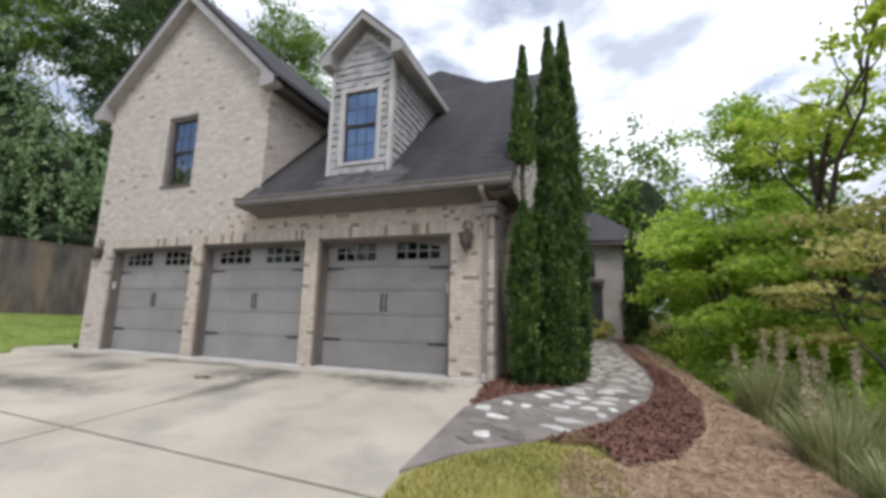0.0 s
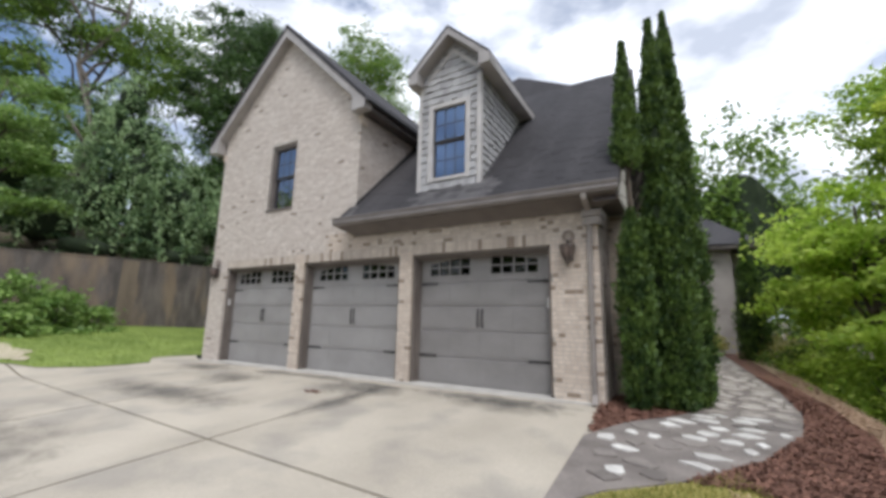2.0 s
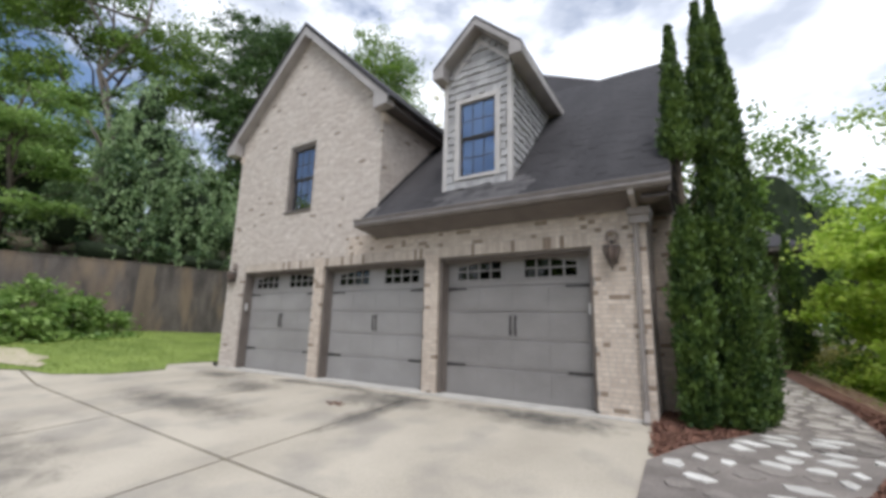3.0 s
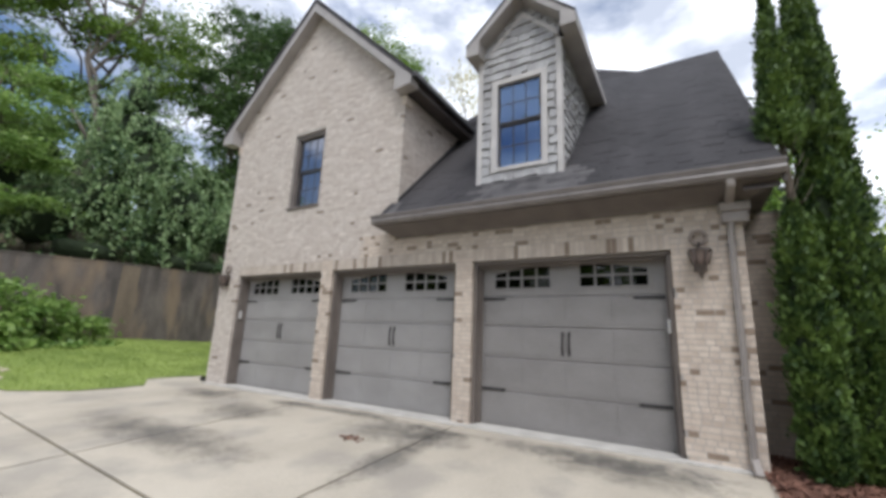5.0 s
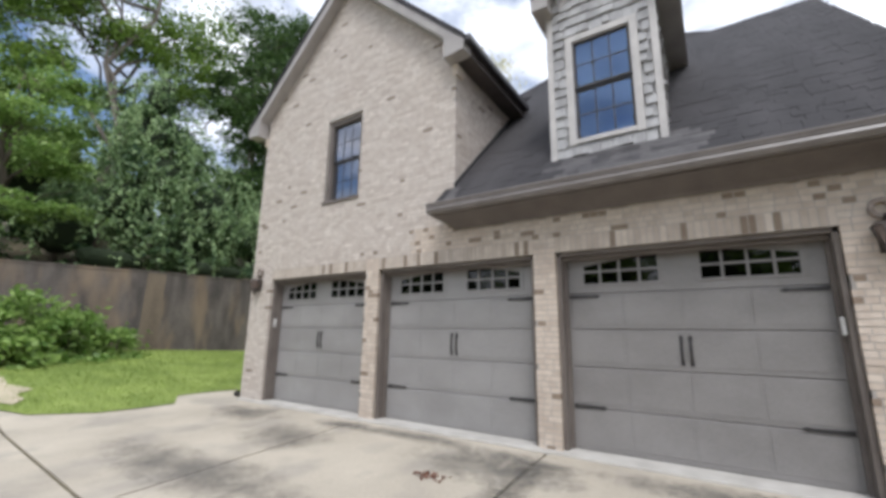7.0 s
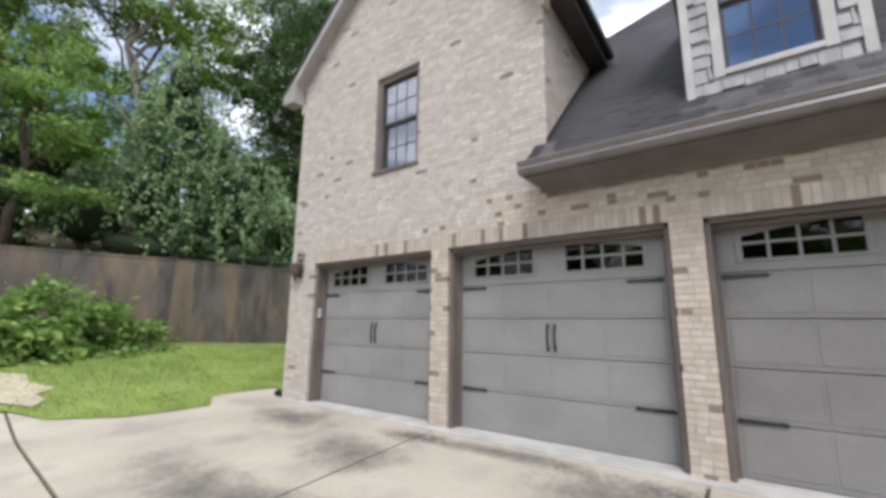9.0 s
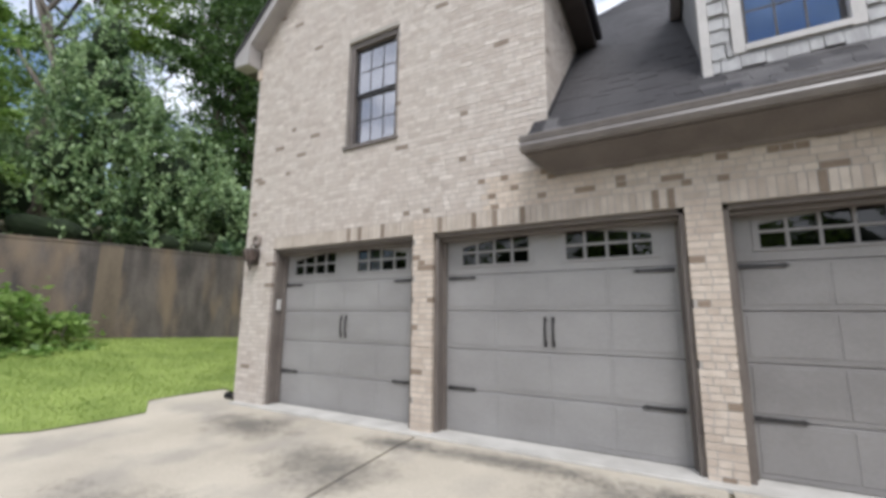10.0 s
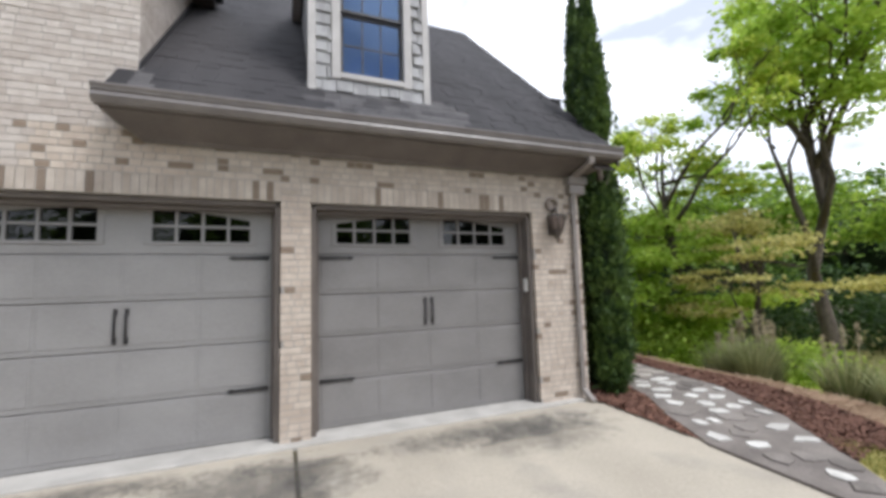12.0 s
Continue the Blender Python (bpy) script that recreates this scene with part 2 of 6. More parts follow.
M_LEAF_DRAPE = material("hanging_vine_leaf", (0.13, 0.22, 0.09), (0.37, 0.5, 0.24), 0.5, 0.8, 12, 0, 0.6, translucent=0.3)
M_LEAF_MID = material("mid_green_leaf", (0.1, 0.19, 0.03), (0.26, 0.39, 0.075), 0.5, 0.6, 12, 0, 0.6, translucent=0.4)
M_LEAF_BRIGHT = material("bright_green_leaf", (0.31, 0.47, 0.05), (0.60, 0.75, 0.14), 0.5, 0.5, 12, 0, 0.6, translucent=0.6)
M_LEAF_LIGHT = material("light_green_leaf", (0.18, 0.31, 0.035), (0.44, 0.58, 0.095), 0.5, 0.6, 12, 0, 0.6, translucent=0.58)
M_LEAF_FRESH = material("fresh_green_leaf", (0.13, 0.24, 0.05), (0.33, 0.47, 0.14), 0.5, 0.6, 12, 0, 0.6, translucent=0.45)
M_LEAF_YELLOW = material("yellow_green_leaf", (0.29, 0.44, 0.035), (0.68, 0.75, 0.13), 0.5, 0.5, 12, 0, 0.7, translucent=0.62)
M_LEAF_RUST = material("bronze_leaf", (0.38, 0.36, 0.09), (0.68, 0.62, 0.24), 0.55, 0.6, 12, 0, 0.7, translucent=0.58)
M_LEAF_CONIFER = material("arborvitae_spray", (0.018, 0.05, 0.013), (0.14, 0.225, 0.045), 0.6, 4.0, 14, 0, 0.22, translucent=0.2)
# near-black colour of the cores that stand in for shade inside foliage
M_CORE = material("foliage_shade", (0.010, 0.020, 0.006), (0.02, 0.035, 0.01), 0.9, 3, 30, 0.5)
M_GLASS = glass_material("window_glass", (0.75, 0.8, 0.85), 3.4, (0.92, 0.93, 1.0))
# blue tint and gloss colour stand in for blue sky mirrored in the dormer
M_GLASS_SKY = glass_material("sky_reflection_tinted_glass", (0.5, 0.6, 0.8), 2.6, (0.42, 0.62, 1.0))
M_GLASS_DOOR = glass_material("door_glass", (0.10, 0.115, 0.11), 1.5)
# near-black colour that stands in for unlit rooms behind glass
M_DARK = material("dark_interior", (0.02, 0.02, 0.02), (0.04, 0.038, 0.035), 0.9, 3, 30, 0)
M_PALE_BACKING = material("pale_backing", (0.35, 0.34, 0.33), (0.48, 0.47, 0.45), 0.9, 2, 40, 0.2, stretch=(12, 1, 1))
M_TERRA = material("pale_rusty_iron", (0.22, 0.175, 0.15), (0.38, 0.33, 0.295), 0.7, 16, 80, 0.3)
M_LAMP_GLASS = material("amber_lantern_glass", (0.13, 0.092, 0.08), (0.22, 0.17, 0.15), 0.3, 9, 40, 0.1)
M_PLASTIC = material("pale_plastic", (0.48, 0.47, 0.45), (0.58, 0.57, 0.55), 0.45, 4, 40, 0.02)
M_BLACK = material("black_plastic", (0.012, 0.012, 0.012), (0.025, 0.024, 0.024), 0.5, 4, 40, 0.1)


def grime_material(name, colour, scale, low, high):
    m = bpy.data.materials.new(name)
    m.use_nodes = True
    n, link = m.node_tree.nodes, m.node_tree.links.new
    bsdf = n["Principled BSDF"]
    bsdf.inputs["Base Color"].default_value = (*colour, 1)
    bsdf.inputs["Roughness"].default_value = 0.95
    uv = n.new("ShaderNodeTexCoord")
    fade = n.new("ShaderNodeTexGradient")
    fade.gradient_type = "SPHERICAL"
    mp = n.new("ShaderNodeMapping")
    mp.inputs["Location"].default_value, mp.inputs["Scale"].default_value = (-1, -1, -1), (2, 2, 2)
    link(uv.outputs["Generated"], mp.inputs["Vector"])
    flat = n.new("ShaderNodeVectorMath")
    flat.operation = "MULTIPLY"
    flat.inputs[1].default_value = (1, 1, 0)
    link(mp.outputs["Vector"], flat.inputs[0])
    link(flat.outputs["Vector"], fade.inputs["Vector"])
    geo = n.new("ShaderNodeNewGeometry")
    no = n.new("ShaderNodeTexNoise")
    no.inputs["Scale"].default_value, no.inputs["Detail"].default_value, no.inputs["Roughness"].default_value = scale, 10, 0.75
    link(geo.outputs["Position"], no.inputs["Vector"])
    mul = n.new("ShaderNodeMath")
    mul.operation = "MULTIPLY_ADD"
    mul.inputs[1].default_value = 0.55
    link(fade.outputs["Fac"], mul.inputs[0])
    fine = n.new("ShaderNodeTexNoise")
    fine.inputs["Scale"].default_value, fine.inputs["Detail"].default_value, fine.inputs["Roughness"].default_value = 17.0, 8, 0.7
    link(geo.outputs["Position"], fine.inputs["Vector"])
    speck = n.new("ShaderNodeMath")
    speck.operation = "MULTIPLY_ADD"
    speck.inputs[1].default_value = 0.6
    link(fine.outputs["Fac"], speck.inputs[0])
    link(no.outputs["Fac"], speck.inputs[2])
    link(speck.outputs[0], mul.inputs[2])
    r = n.new("ShaderNodeMapRange")
    r.inputs["From Min"].default_value, r.inputs["From Max"].default_value = low, high
    r.inputs["To Max"].default_value = 0.5
    link(mul.outputs[0], r.inputs["Value"])
    edge = n.new("ShaderNodeMapRange")
    edge.inputs["From Max"].default_value = 0.25
    link(fade.outputs["Fac"], edge.inputs["Value"])
    both = n.new("ShaderNodeMath")
    both.operation = "MULTIPLY"
    link(r.outputs["Result"], both.inputs[0])
    link(edge.outputs["Result"], both.inputs[1])
    clear = n.new("ShaderNodeBsdfTransparent")
    ms = n.new("ShaderNodeMixShader")
    link(both.outputs[0], ms.inputs["Fac"])
    link(clear.outputs["BSDF"], ms.inputs[1])
    link(bsdf.outputs["BSDF"], ms.inputs[2])
    link(ms.outputs["Shader"], n["Material Output"].inputs["Surface"])
    return m


M_GRIME = grime_material("concrete_grime", (0.13, 0.124, 0.115), 2.6, 0.88, 1.3)
# side soffits and garage rake, coloured darker than the other trim
M_EAVE_DARK = material("dark_brown_eave", (0.055, 0.045, 0.042), (0.085, 0.072, 0.066), 0.6, 3, 40, 0.05)
M_STUCCO = material("grey_stucco", (0.33, 0.30, 0.28), (0.42, 0.385, 0.36), 0.9, 2, 60, 0.3)

# ---- mesh helpers ----


def box(bm, x0, x1, y0, y1, z0, z1, bevel=0.0):
    r = bmesh.ops.create_cube(bm, size=1.0)
    vs = r["verts"]
    bmesh.ops.scale(bm, verts=vs, vec=(x1 - x0, y1 - y0, z1 - z0))
    bmesh.ops.translate(bm, verts=vs, vec=((x0 + x1) / 2, (y0 + y1) / 2, (z0 + z1) / 2))
    if bevel:
        es = list({e for v in vs for e in v.link_edges})
        bmesh.ops.bevel(bm, geom=es, offset=bevel, segments=1, affect="EDGES")


def prism(bm, outline, axis, a, b):
    """A solid from an outline in the plane across axis, from a to b along it. axis x: (y, z); y: (x, z); z: (x, y)."""
    def place(p, d):
        return {"x": (d, p[0], p[1]), "y": (p[0], d, p[1]), "z": (p[0], p[1], d)}[axis]
    lo = [bm.verts.new(place(p, a)) for p in outline]
    hi = [bm.verts.new(place(p, b)) for p in outline]
    n = len(outline)
    faces = [bm.faces.new(lo), bm.faces.new(hi)]
    for i in range(n):
        faces.append(bm.faces.new((lo[i], lo[(i + 1) % n], hi[(i + 1) % n], hi[i])))
    bmesh.ops.recalc_face_normals(bm, faces=faces)


def tube(bm, points, radii, sides=8):
    """A tapered round bar along points."""
    rings = []
    for i, p in enumerate(points):
        p = Vector(p)
        d = (Vector(points[min(i + 1, len(points) - 1)]) - Vector(points[max(i - 1, 0)])).normalized()
        u = d.orthogonal().normalized() if i == 0 else (last_u - d * last_u.dot(d)).normalized()
        last_u = u
        v = d.cross(u)
        r = radii[i] if isinstance(radii, (list, tuple)) else radii
        rings.append([bm.verts.new(p + (u * math.cos(2 * math.pi * k / sides) + v * math.sin(2 * math.pi * k / sides)) * r) for k in range(sides)])
    for a, b in zip(rings, rings[1:]):
        for k in range(sides):
            bm.faces.new((a[k], a[(k + 1) % sides], b[(k + 1) % sides], b[k])).smooth = True
    bm.faces.new(rings[0][::-1])
    bm.faces.new(rings[-1])


def finish(name, bm, mat, smooth=False):
    me = bpy.data.meshes.new(name)
    bm.to_mesh(me)
    bm.free()
    me.materials.append(mat)
    if smooth:
        me.polygons.foreach_set("use_smooth", [True] * len(me.polygons))
    return new(name, me)


def part(name, bm, mat, parent, label=""):
    ob = finish(name, bm, mat)
    ob.parent = parent
    if label:
        ob["label"] = label
    return ob


def raw(name, verts, faces, mat, parent=None):
    """A mesh object from arrays of vertices and of quads."""
    me = bpy.data.meshes.new(name)
    verts, faces = np.asarray(verts, dtype=np.float32), np.asarray(faces, dtype=np.int32)
    me.vertices.add(len(verts))
    me.vertices.foreach_set("co", verts.ravel())
    me.loops.add(faces.size)
    me.loops.foreach_set("vertex_index", faces.ravel())
    me.polygons.add(len(faces))
    me.polygons.foreach_set("loop_start", np.arange(0, faces.size, faces.shape[1], dtype=np.int32))
    me.update(calc_edges=True)
    me.materials.append(mat)
    ob = new(name, me)
    if parent:
        ob.parent = parent
    return ob


CUBE_F = np.array([[0, 1, 3, 2], [4, 6, 7, 5], [0, 4, 5, 1], [2, 3, 7, 6], [0, 2, 6, 4], [1, 5, 7, 3]])
CUBE_V = np.array([[i, j, k] for i in (0, 1) for j in (0, 1) for k in (0, 1)], dtype=float)


def boxes_mesh(name, los, his, mat, parent=None):
    """Many small blocks in one mesh, each an island."""
    los, his = np.asarray(los), np.asarray(his)
    v = los[:, None, :] + CUBE_V[None] * (his - los)[:, None, :]
    f = CUBE_F[None] + 8 * np.arange(len(los))[:, None, None]
    ob = raw(name, v.reshape(-1, 3), f.reshape(-1, 4), mat, parent)
    ob.data.shade_flat()
    return ob


def empty(name, at=(0, 0, 0)):
    ob = new(name)
    ob.empty_display_size = 0.1
    ob.matrix_world = Matrix.Translation(at)
    return ob


# ---- ground ----


def smooth(a, b, v):
    v = min(1.0, max(0.0, (v - a) / (b - a)))
    return v * v * (3 - 2 * v)


def wall_x(y):
    """The foot line of the retaining wall."""
    return -16.55 + (0.25 * (y - 0.65) if y > 0.65 else 0.42 * (y - 0.65))


def ground_z(x, y):
    z = 0.06 * min(0.0, y + 0.35) if y > -9 else 0.06 * -8.65 + 0.02 * (y + 9)
    z = max(z, -1.2)
    if x > 0.6:
        z -= 0.07 * smooth(0.6, 2.2, x)
    if y > 1:
        z += 0.038 * min(y - 1, 12) * smooth(0.5, 2.0, x)
    if x < -10.2:
        z += 0.118 * min(-10.2 - x, 6.6)
    d = wall_x(y) - 0.35 - x
    if d > 0:
        z = max(z, 0.7) + 2.25 * smooth(0.0, 0.25, d) + 0.22 * min(d, 30)
    if x > 3.75:
        z -= 1.0 * smooth(3.75, 9.0, x) + 0.4 * smooth(3.7, 4.8, x)
    return z


def spaced(stops):
    out = []
    for (a, b, n) in stops:
        out += list(np.linspace(a, b, n, endpoint=False))
    return out + [stops[-1][1]]


gx = spaced([(-900, -60, 8), (-60, -24, 18), (-24, -14, 40), (-14, -10, 12), (-10, 0, 12), (0, 10, 40), (10, 40, 20), (40, 900, 8)])
gy = spaced([(-900, -40, 8), (-40, -10, 12), (-10, 12, 60), (12, 40, 20), (40, 900, 8)])
gv = [(x, y, ground_z(x, y) - 0.02) for x in gx for y in gy]
ny = len(gy)
gf = [(i * ny + j, (i + 1) * ny + j, (i + 1) * ny + j + 1, i * ny + j + 1) for i in range(len(gx) - 1) for j in range(ny - 1)]
tagged(raw("ground", gv, gf, M_SOIL), "dark leaf litter and soil ground", "ground", kind="structure")


def patch(name, outline, lift, mat, label, step=0.35, thick=0.0, kind="structure", category="ground"):
    """A sheet that follows the ground inside an outline."""
    bm = bmesh.new()
    bm.faces.new([bm.verts.new((x, y, 0)) for x, y in outline])
    xs, ys = [p[0] for p in outline], [p[1] for p in outline]
    for lo, hi, axis in ((min(xs), max(xs), 0), (min(ys), max(ys), 1)):
        n = int((hi - lo) / step)
        for k in range(1, n + 1):
            co, no = [0, 0, 0], [0, 0, 0]
            co[axis], no[axis] = lo + k * step, 1
            bmesh.ops.bisect_plane(bm, geom=bm.verts[:] + bm.edges[:] + bm.faces[:], plane_co=co, plane_no=no)
    if thick:
        ret = bmesh.ops.extrude_face_region(bm, geom=bm.faces[:])
        for v in [g for g in ret["geom"] if isinstance(g, bmesh.types.BMVert)]:
            v.co.z = -thick
    for v in bm.verts:
        v.co.z += ground_z(v.co.x, v.co.y) + lift
    bmesh.ops.recalc_face_normals(bm, faces=bm.faces[:])
    ob = finish(name, bm, mat)
    if not thick and ob.data.polygons[0].normal.z < 0:
        ob.data.flip_normals()
    return tagged(ob, label, category, kind=kind)


def joint_y(x):
    return -3.67 - 0.05 * (x + 2.9)


# driveway slabs between sawn joints
SLAB_X = [-5.95, -2.9]
J = 0.02


def right_edge(y):
    return 0.77 + 0.03 * min(-y, 3.6)


def slab(points):
    patch("slab", points, 0.0, M_CONCRETE, "", 0.5, 0.12, kind="", category="").parent = drive


drive = tagged(empty("driveway", (-4, -4, -0.3)), "worn pale concrete driveway with dark stains", "driveway", kind="structure")
drive.matrix_world = Matrix()
edges = [None] + SLAB_X + [None]
for a, b in zip(edges, edges[1:]):
    xa = a + J if a is not None else None
    xb = b - J if b is not None else None
    if xa is None:
        slab([(-9.56, -0.02), (-9.9, 0.45), (-10.5, 0.5), (-10.6, -0.7), (-10.05, -1.0), (-10.35, -2.1), (-10.9, -2.9), (-11.6, joint_y(-11.6) + J), (xb, joint_y(xb) + J), (xb, -0.03)])
        slab([(-11.6, joint_y(-11.6) - J), (xb, joint_y(xb) - J), (xb, -14), (-14, -14), (-13, -4.6)])
    elif xb is None:
        slab([(xa, -0.03), (xa, joint_y(xa) + J), (right_edge(-3.8), joint_y(0.8) + J), (right_edge(-1.65), -1.65), (right_edge(0), -0.03)])
        slab([(xa, joint_y(xa) - J), (xa, -14), (1.0, -14), (right_edge(-4), joint_y(0.8) - J)])
    else:
        slab([(xa, -0.03), (xa, joint_y(xa) + J), (xb, joint_y(xb) + J), (xb, -0.03)])
        slab([(xa, joint_y(xa) - J), (xa, -14), (xb, -14), (xb, joint_y(xb) - J)])

# grime on the concrete
for x0, x1, y0, y1 in ((-4.6, -1.9, -1.5, -0.13), (-9.2, -7.0, -1.3, -0.13), (-7.4, -5.2, -1.9, -0.6), (-2.6, 0.75, -0.9, -0.13), (-6.6, -3.0, -0.65, -0.12), (-3.5, -2.2, -1.1, -0.12), (-1.6, 0.72, -1.3, -0.12), (-6.7, -5.3, -0.75, -0.12), (-3.2, -2.5, -2.9, -0.5), (-8.8, -3.4, -3.2, -2.0), (-8.5, -2.5, -6.8, -4.0)):
    patch("grime_stain", [(x0, y0), (x1, y0), (x1, y1), (x0, y1)], 0.004, M_GRIME, "dark grime stain on the concrete", 0.5, kind="structure", category="stain")

# lawns, beds and the flagstone walk
PATH_RIGHT = [(0.80, -3.45), (1.16, -2.86), (1.72, -2.27), (2.41, -1.33), (2.94, -0.15), (3.19, 1.24), (3.24, 3.0), (3.12, 5.1), (2.92, 9.15), (2.9, 10.6)]
PATH_LEFT = [(2.0, 10.6), (2.02, 7.9), (2.12, 4.0), (2.05, 1.6), (1.85, 0.5), (1.5, -0.25), (1.1, -0.85), (0.76, -1.6)]
patch("lawn", [(-10.6, -0.7), (-10.5, 0.5), (-9.9, 0.45), (-9.56, 0.0), (-9.56, 14), (-13.1, 14), (-16.4, 0.7), (-18.4, -4), (-22, -12.5), (-14, -13.9), (-13, -4.6), (-11.6, -3.2), (-10.9, -2.9), (-10.35, -2.1), (-10.05, -1.0)],
      0.015, M_LAWN, "mown bright green lawn below the retaining wall", 0.6, category="lawn")
patch("bare_soil", [(-12.1, -3.25), (-11.6, -2.95), (-11.9, -2.75), (-12.3, -2.8), (-12.6, -2.5), (-13.2, -2.75), (-13.9, -2.7), (-14.4, -3.1), (-14.9, -3.7), (-13.9, -3.55), (-13.2, -3.8)], 0.035, M_SAND, "bare sandy soil patch in the lawn", 0.4)
patch("lawn_strip", [(0.86, -3.9), (0.82, -3.47)] + PATH_RIGHT[1:3] + [(2.15, -1.8), (2.3, -2.4), (2.25, -3.0), (2.5, -3.8), (2.6, -14), (1.0, -14)], 0.01, M_LAWN_DRY, "patchy yellowing lawn beside the driveway", 0.5, category="lawn")
patch("stone_walk", PATH_RIGHT + PATH_LEFT, 0.025, M_PATH, "grey mortared walk set with pale flagstones", 0.5, 0.1, category="path")
patch("mulch_bed", [(0.7, 10.6), (0.7, -0.03), (right_edge(-1.6), -1.6)] + PATH_LEFT[::-1][1:], 0.012, M_MULCH, "red-brown mulch bed under the conifers", 0.5, category="mulch")
MULCH2 = PATH_RIGHT[2:] + [(3.4, 10.6), (3.67, 2.24), (3.6, 0.06), (3.34, -1.27), (2.94, -2.2), (2.5, -2.55), (2.2, -2.15)]
patch("mulch_border", MULCH2, 0.012, M_MULCH, "red-brown mulch border along the stone walk", 0.5, category="mulch")
patch("pine_straw_bank", [(2.2, -2.15), (2.5, -2.55), (2.94, -2.2), (3.34, -1.27), (3.6, 0.06), (3.67, 2.24), (3.4, 10.6), (3.9, 10.6), (4.1, 3.0), (4.3, 0), (4.5, -3), (4.8, -14), (2.6, -14), (2.5, -3.8), (2.25, -3.0), (2.3, -2.4)],
      0.006, M_STRAW, "pine straw covering the bank edge", 0.4, category="straw")

# pale threshold kerb along the garage doors
bm = bmesh.new()
box(bm, -9.45, 0.6, -0.11, 0.4, -0.15, 0.028, 0.008)
tagged(finish("garage_threshold", bm, M_SLAB), "pale concrete threshold under the garage doors", "threshold", kind="structure")

# ---- house walls ----
XL, XM, XR = -9.5, -4.3, 0.75
OPEN = [(-8.80, -6.105), (-5.81, -3.04), (-2.743, 0.0)]
LINTEL = 2.44
WIN = (-7.376, -6.415, 3.90, 5.64)
GC, GPEAK, GEAVE, GSL = -6.955, 9.03, 6.14, 0.978


def gable_top(x):
    return GPEAK - 0.22 - GSL * abs(x - GC)


ROOF_Y0, ROOF_Z0, ROOF_K, RIDGE_Y = -0.42, 3.22, 0.985, 4.2


def roof_z(y):
    return ROOF_Z0 + ROOF_K * (y - ROOF_Y0)


bm = bmesh.new()
FY = 0.005
for a, b in zip([XL] + [o[1] for o in OPEN], [o[0] for o in OPEN] + [XR]):
    box(bm, a + 0.01, b - 0.01, FY, 0.34, -0.25, LINTEL)
box(bm, XL + 0.01, XR - 0.01, FY, 0.34, LINTEL, 3.0)
box(bm, XL + 0.01, WIN[0], FY, 0.34, 3.0, 5.75)
box(bm, WIN[1], XM - 0.01, FY, 0.34, 3.0, 5.75)
box(bm, WIN[0], WIN[1], FY, 0.34, 3.0, WIN[2])
box(bm, WIN[0], WIN[1], FY, 0.34, WIN[3], 5.75)
prism(bm, [(XL + 0.01, 5.75), (XM - 0.01, 5.75), (XM - 0.01, gable_top(XM)), (GC, gable_top(GC)), (XL + 0.01, gable_top(XL))], "y", FY, 0.34)
wall_front = tagged(finish("wall_front", bm, M_MORTAR), "cream brick garage front with three door openings", "wall", kind="structure")

bm = bmesh.new()
box(bm, XM - 0.3, XM - 0.012, 0.35, 8.4, 2.6, 5.9)
wall_mid = tagged(finish("wall_upper_side", bm, M_MORTAR), "cream brick side wall above the garage roof", "wall", kind="structure")
bm = bmesh.new()
prism(bm, [(0.35, -0.25), (8.4, -0.25), (8.4, 3.2), (RIDGE_Y, roof_z(RIDGE_Y) - 0.25), (0.35, roof_z(0.35) - 0.25)], "x", XR - 0.3, XR - 0.012)
wall_east = tagged(finish("wall_east", bm, M_MORTAR), "cream brick gable end wall of the garage", "wall", kind="structure")
bm = bmesh.new()
box(bm, XR, 1.36, 1.0, 1.28, -0.25, 3.08)
box(bm, 1.08, 1.36, 1.281, 8.4, -0.25, 3.08)
wall_setback = tagged(finish("wall_setback", bm, M_MORTAR), "shaded cream brick set-back wall behind the garage corner", "wall", kind="structure")
bm = bmesh.new()
box(bm, XL, XL + 0.3, 0.35, 8.4, -0.25, 5.9)
tagged(finish("wall_west", bm, M_MORTAR), "cream brick side wall beside the lawn", "wall", kind="structure")
bm = bmesh.new()
box(bm, XL, XR - 0.012, 8.42, 8.7, -0.25, 5.9)
tagged(finish("wall_back", bm, M_MORTAR), "plain back wall of the garage block", "wall", kind="structure")
bm = bmesh.new()
box(bm, XL + 0.32, XR - 0.32, 0.4, 8.4, -0.1, 0.0)
tagged(finish("garage_floor", bm, M_SLAB), "plain concrete garage floor", "floor", kind="structure")
# ceiling coloured near-black so the garage reads as unlit
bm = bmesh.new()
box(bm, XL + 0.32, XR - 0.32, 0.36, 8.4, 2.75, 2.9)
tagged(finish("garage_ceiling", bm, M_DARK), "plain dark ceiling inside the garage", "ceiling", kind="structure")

# ---- roofs ----
TH = 0.2


def roof_slab(name, outline, axis, a, b, mat, label):
    bm = bmesh.new()
    prism(bm, outline, axis, a, b)
    return tagged(finish(name, bm, mat), label, "roof", kind="structure")


RZ = roof_z(RIDGE_Y)
roof_main = roof_slab("roof_garage", [(ROOF_Y0, ROOF_Z0), (RIDGE_Y, RZ), (9.0, ROOF_Z0 - 0.1), (9.0, ROOF_Z0 - 0.3), (RIDGE_Y, RZ - TH), (ROOF_Y0 + 0.05, ROOF_Z0 - 0.14)], "x", XM, 1.12, M_SHINGLE, "steep charcoal shingle roof over the garage")
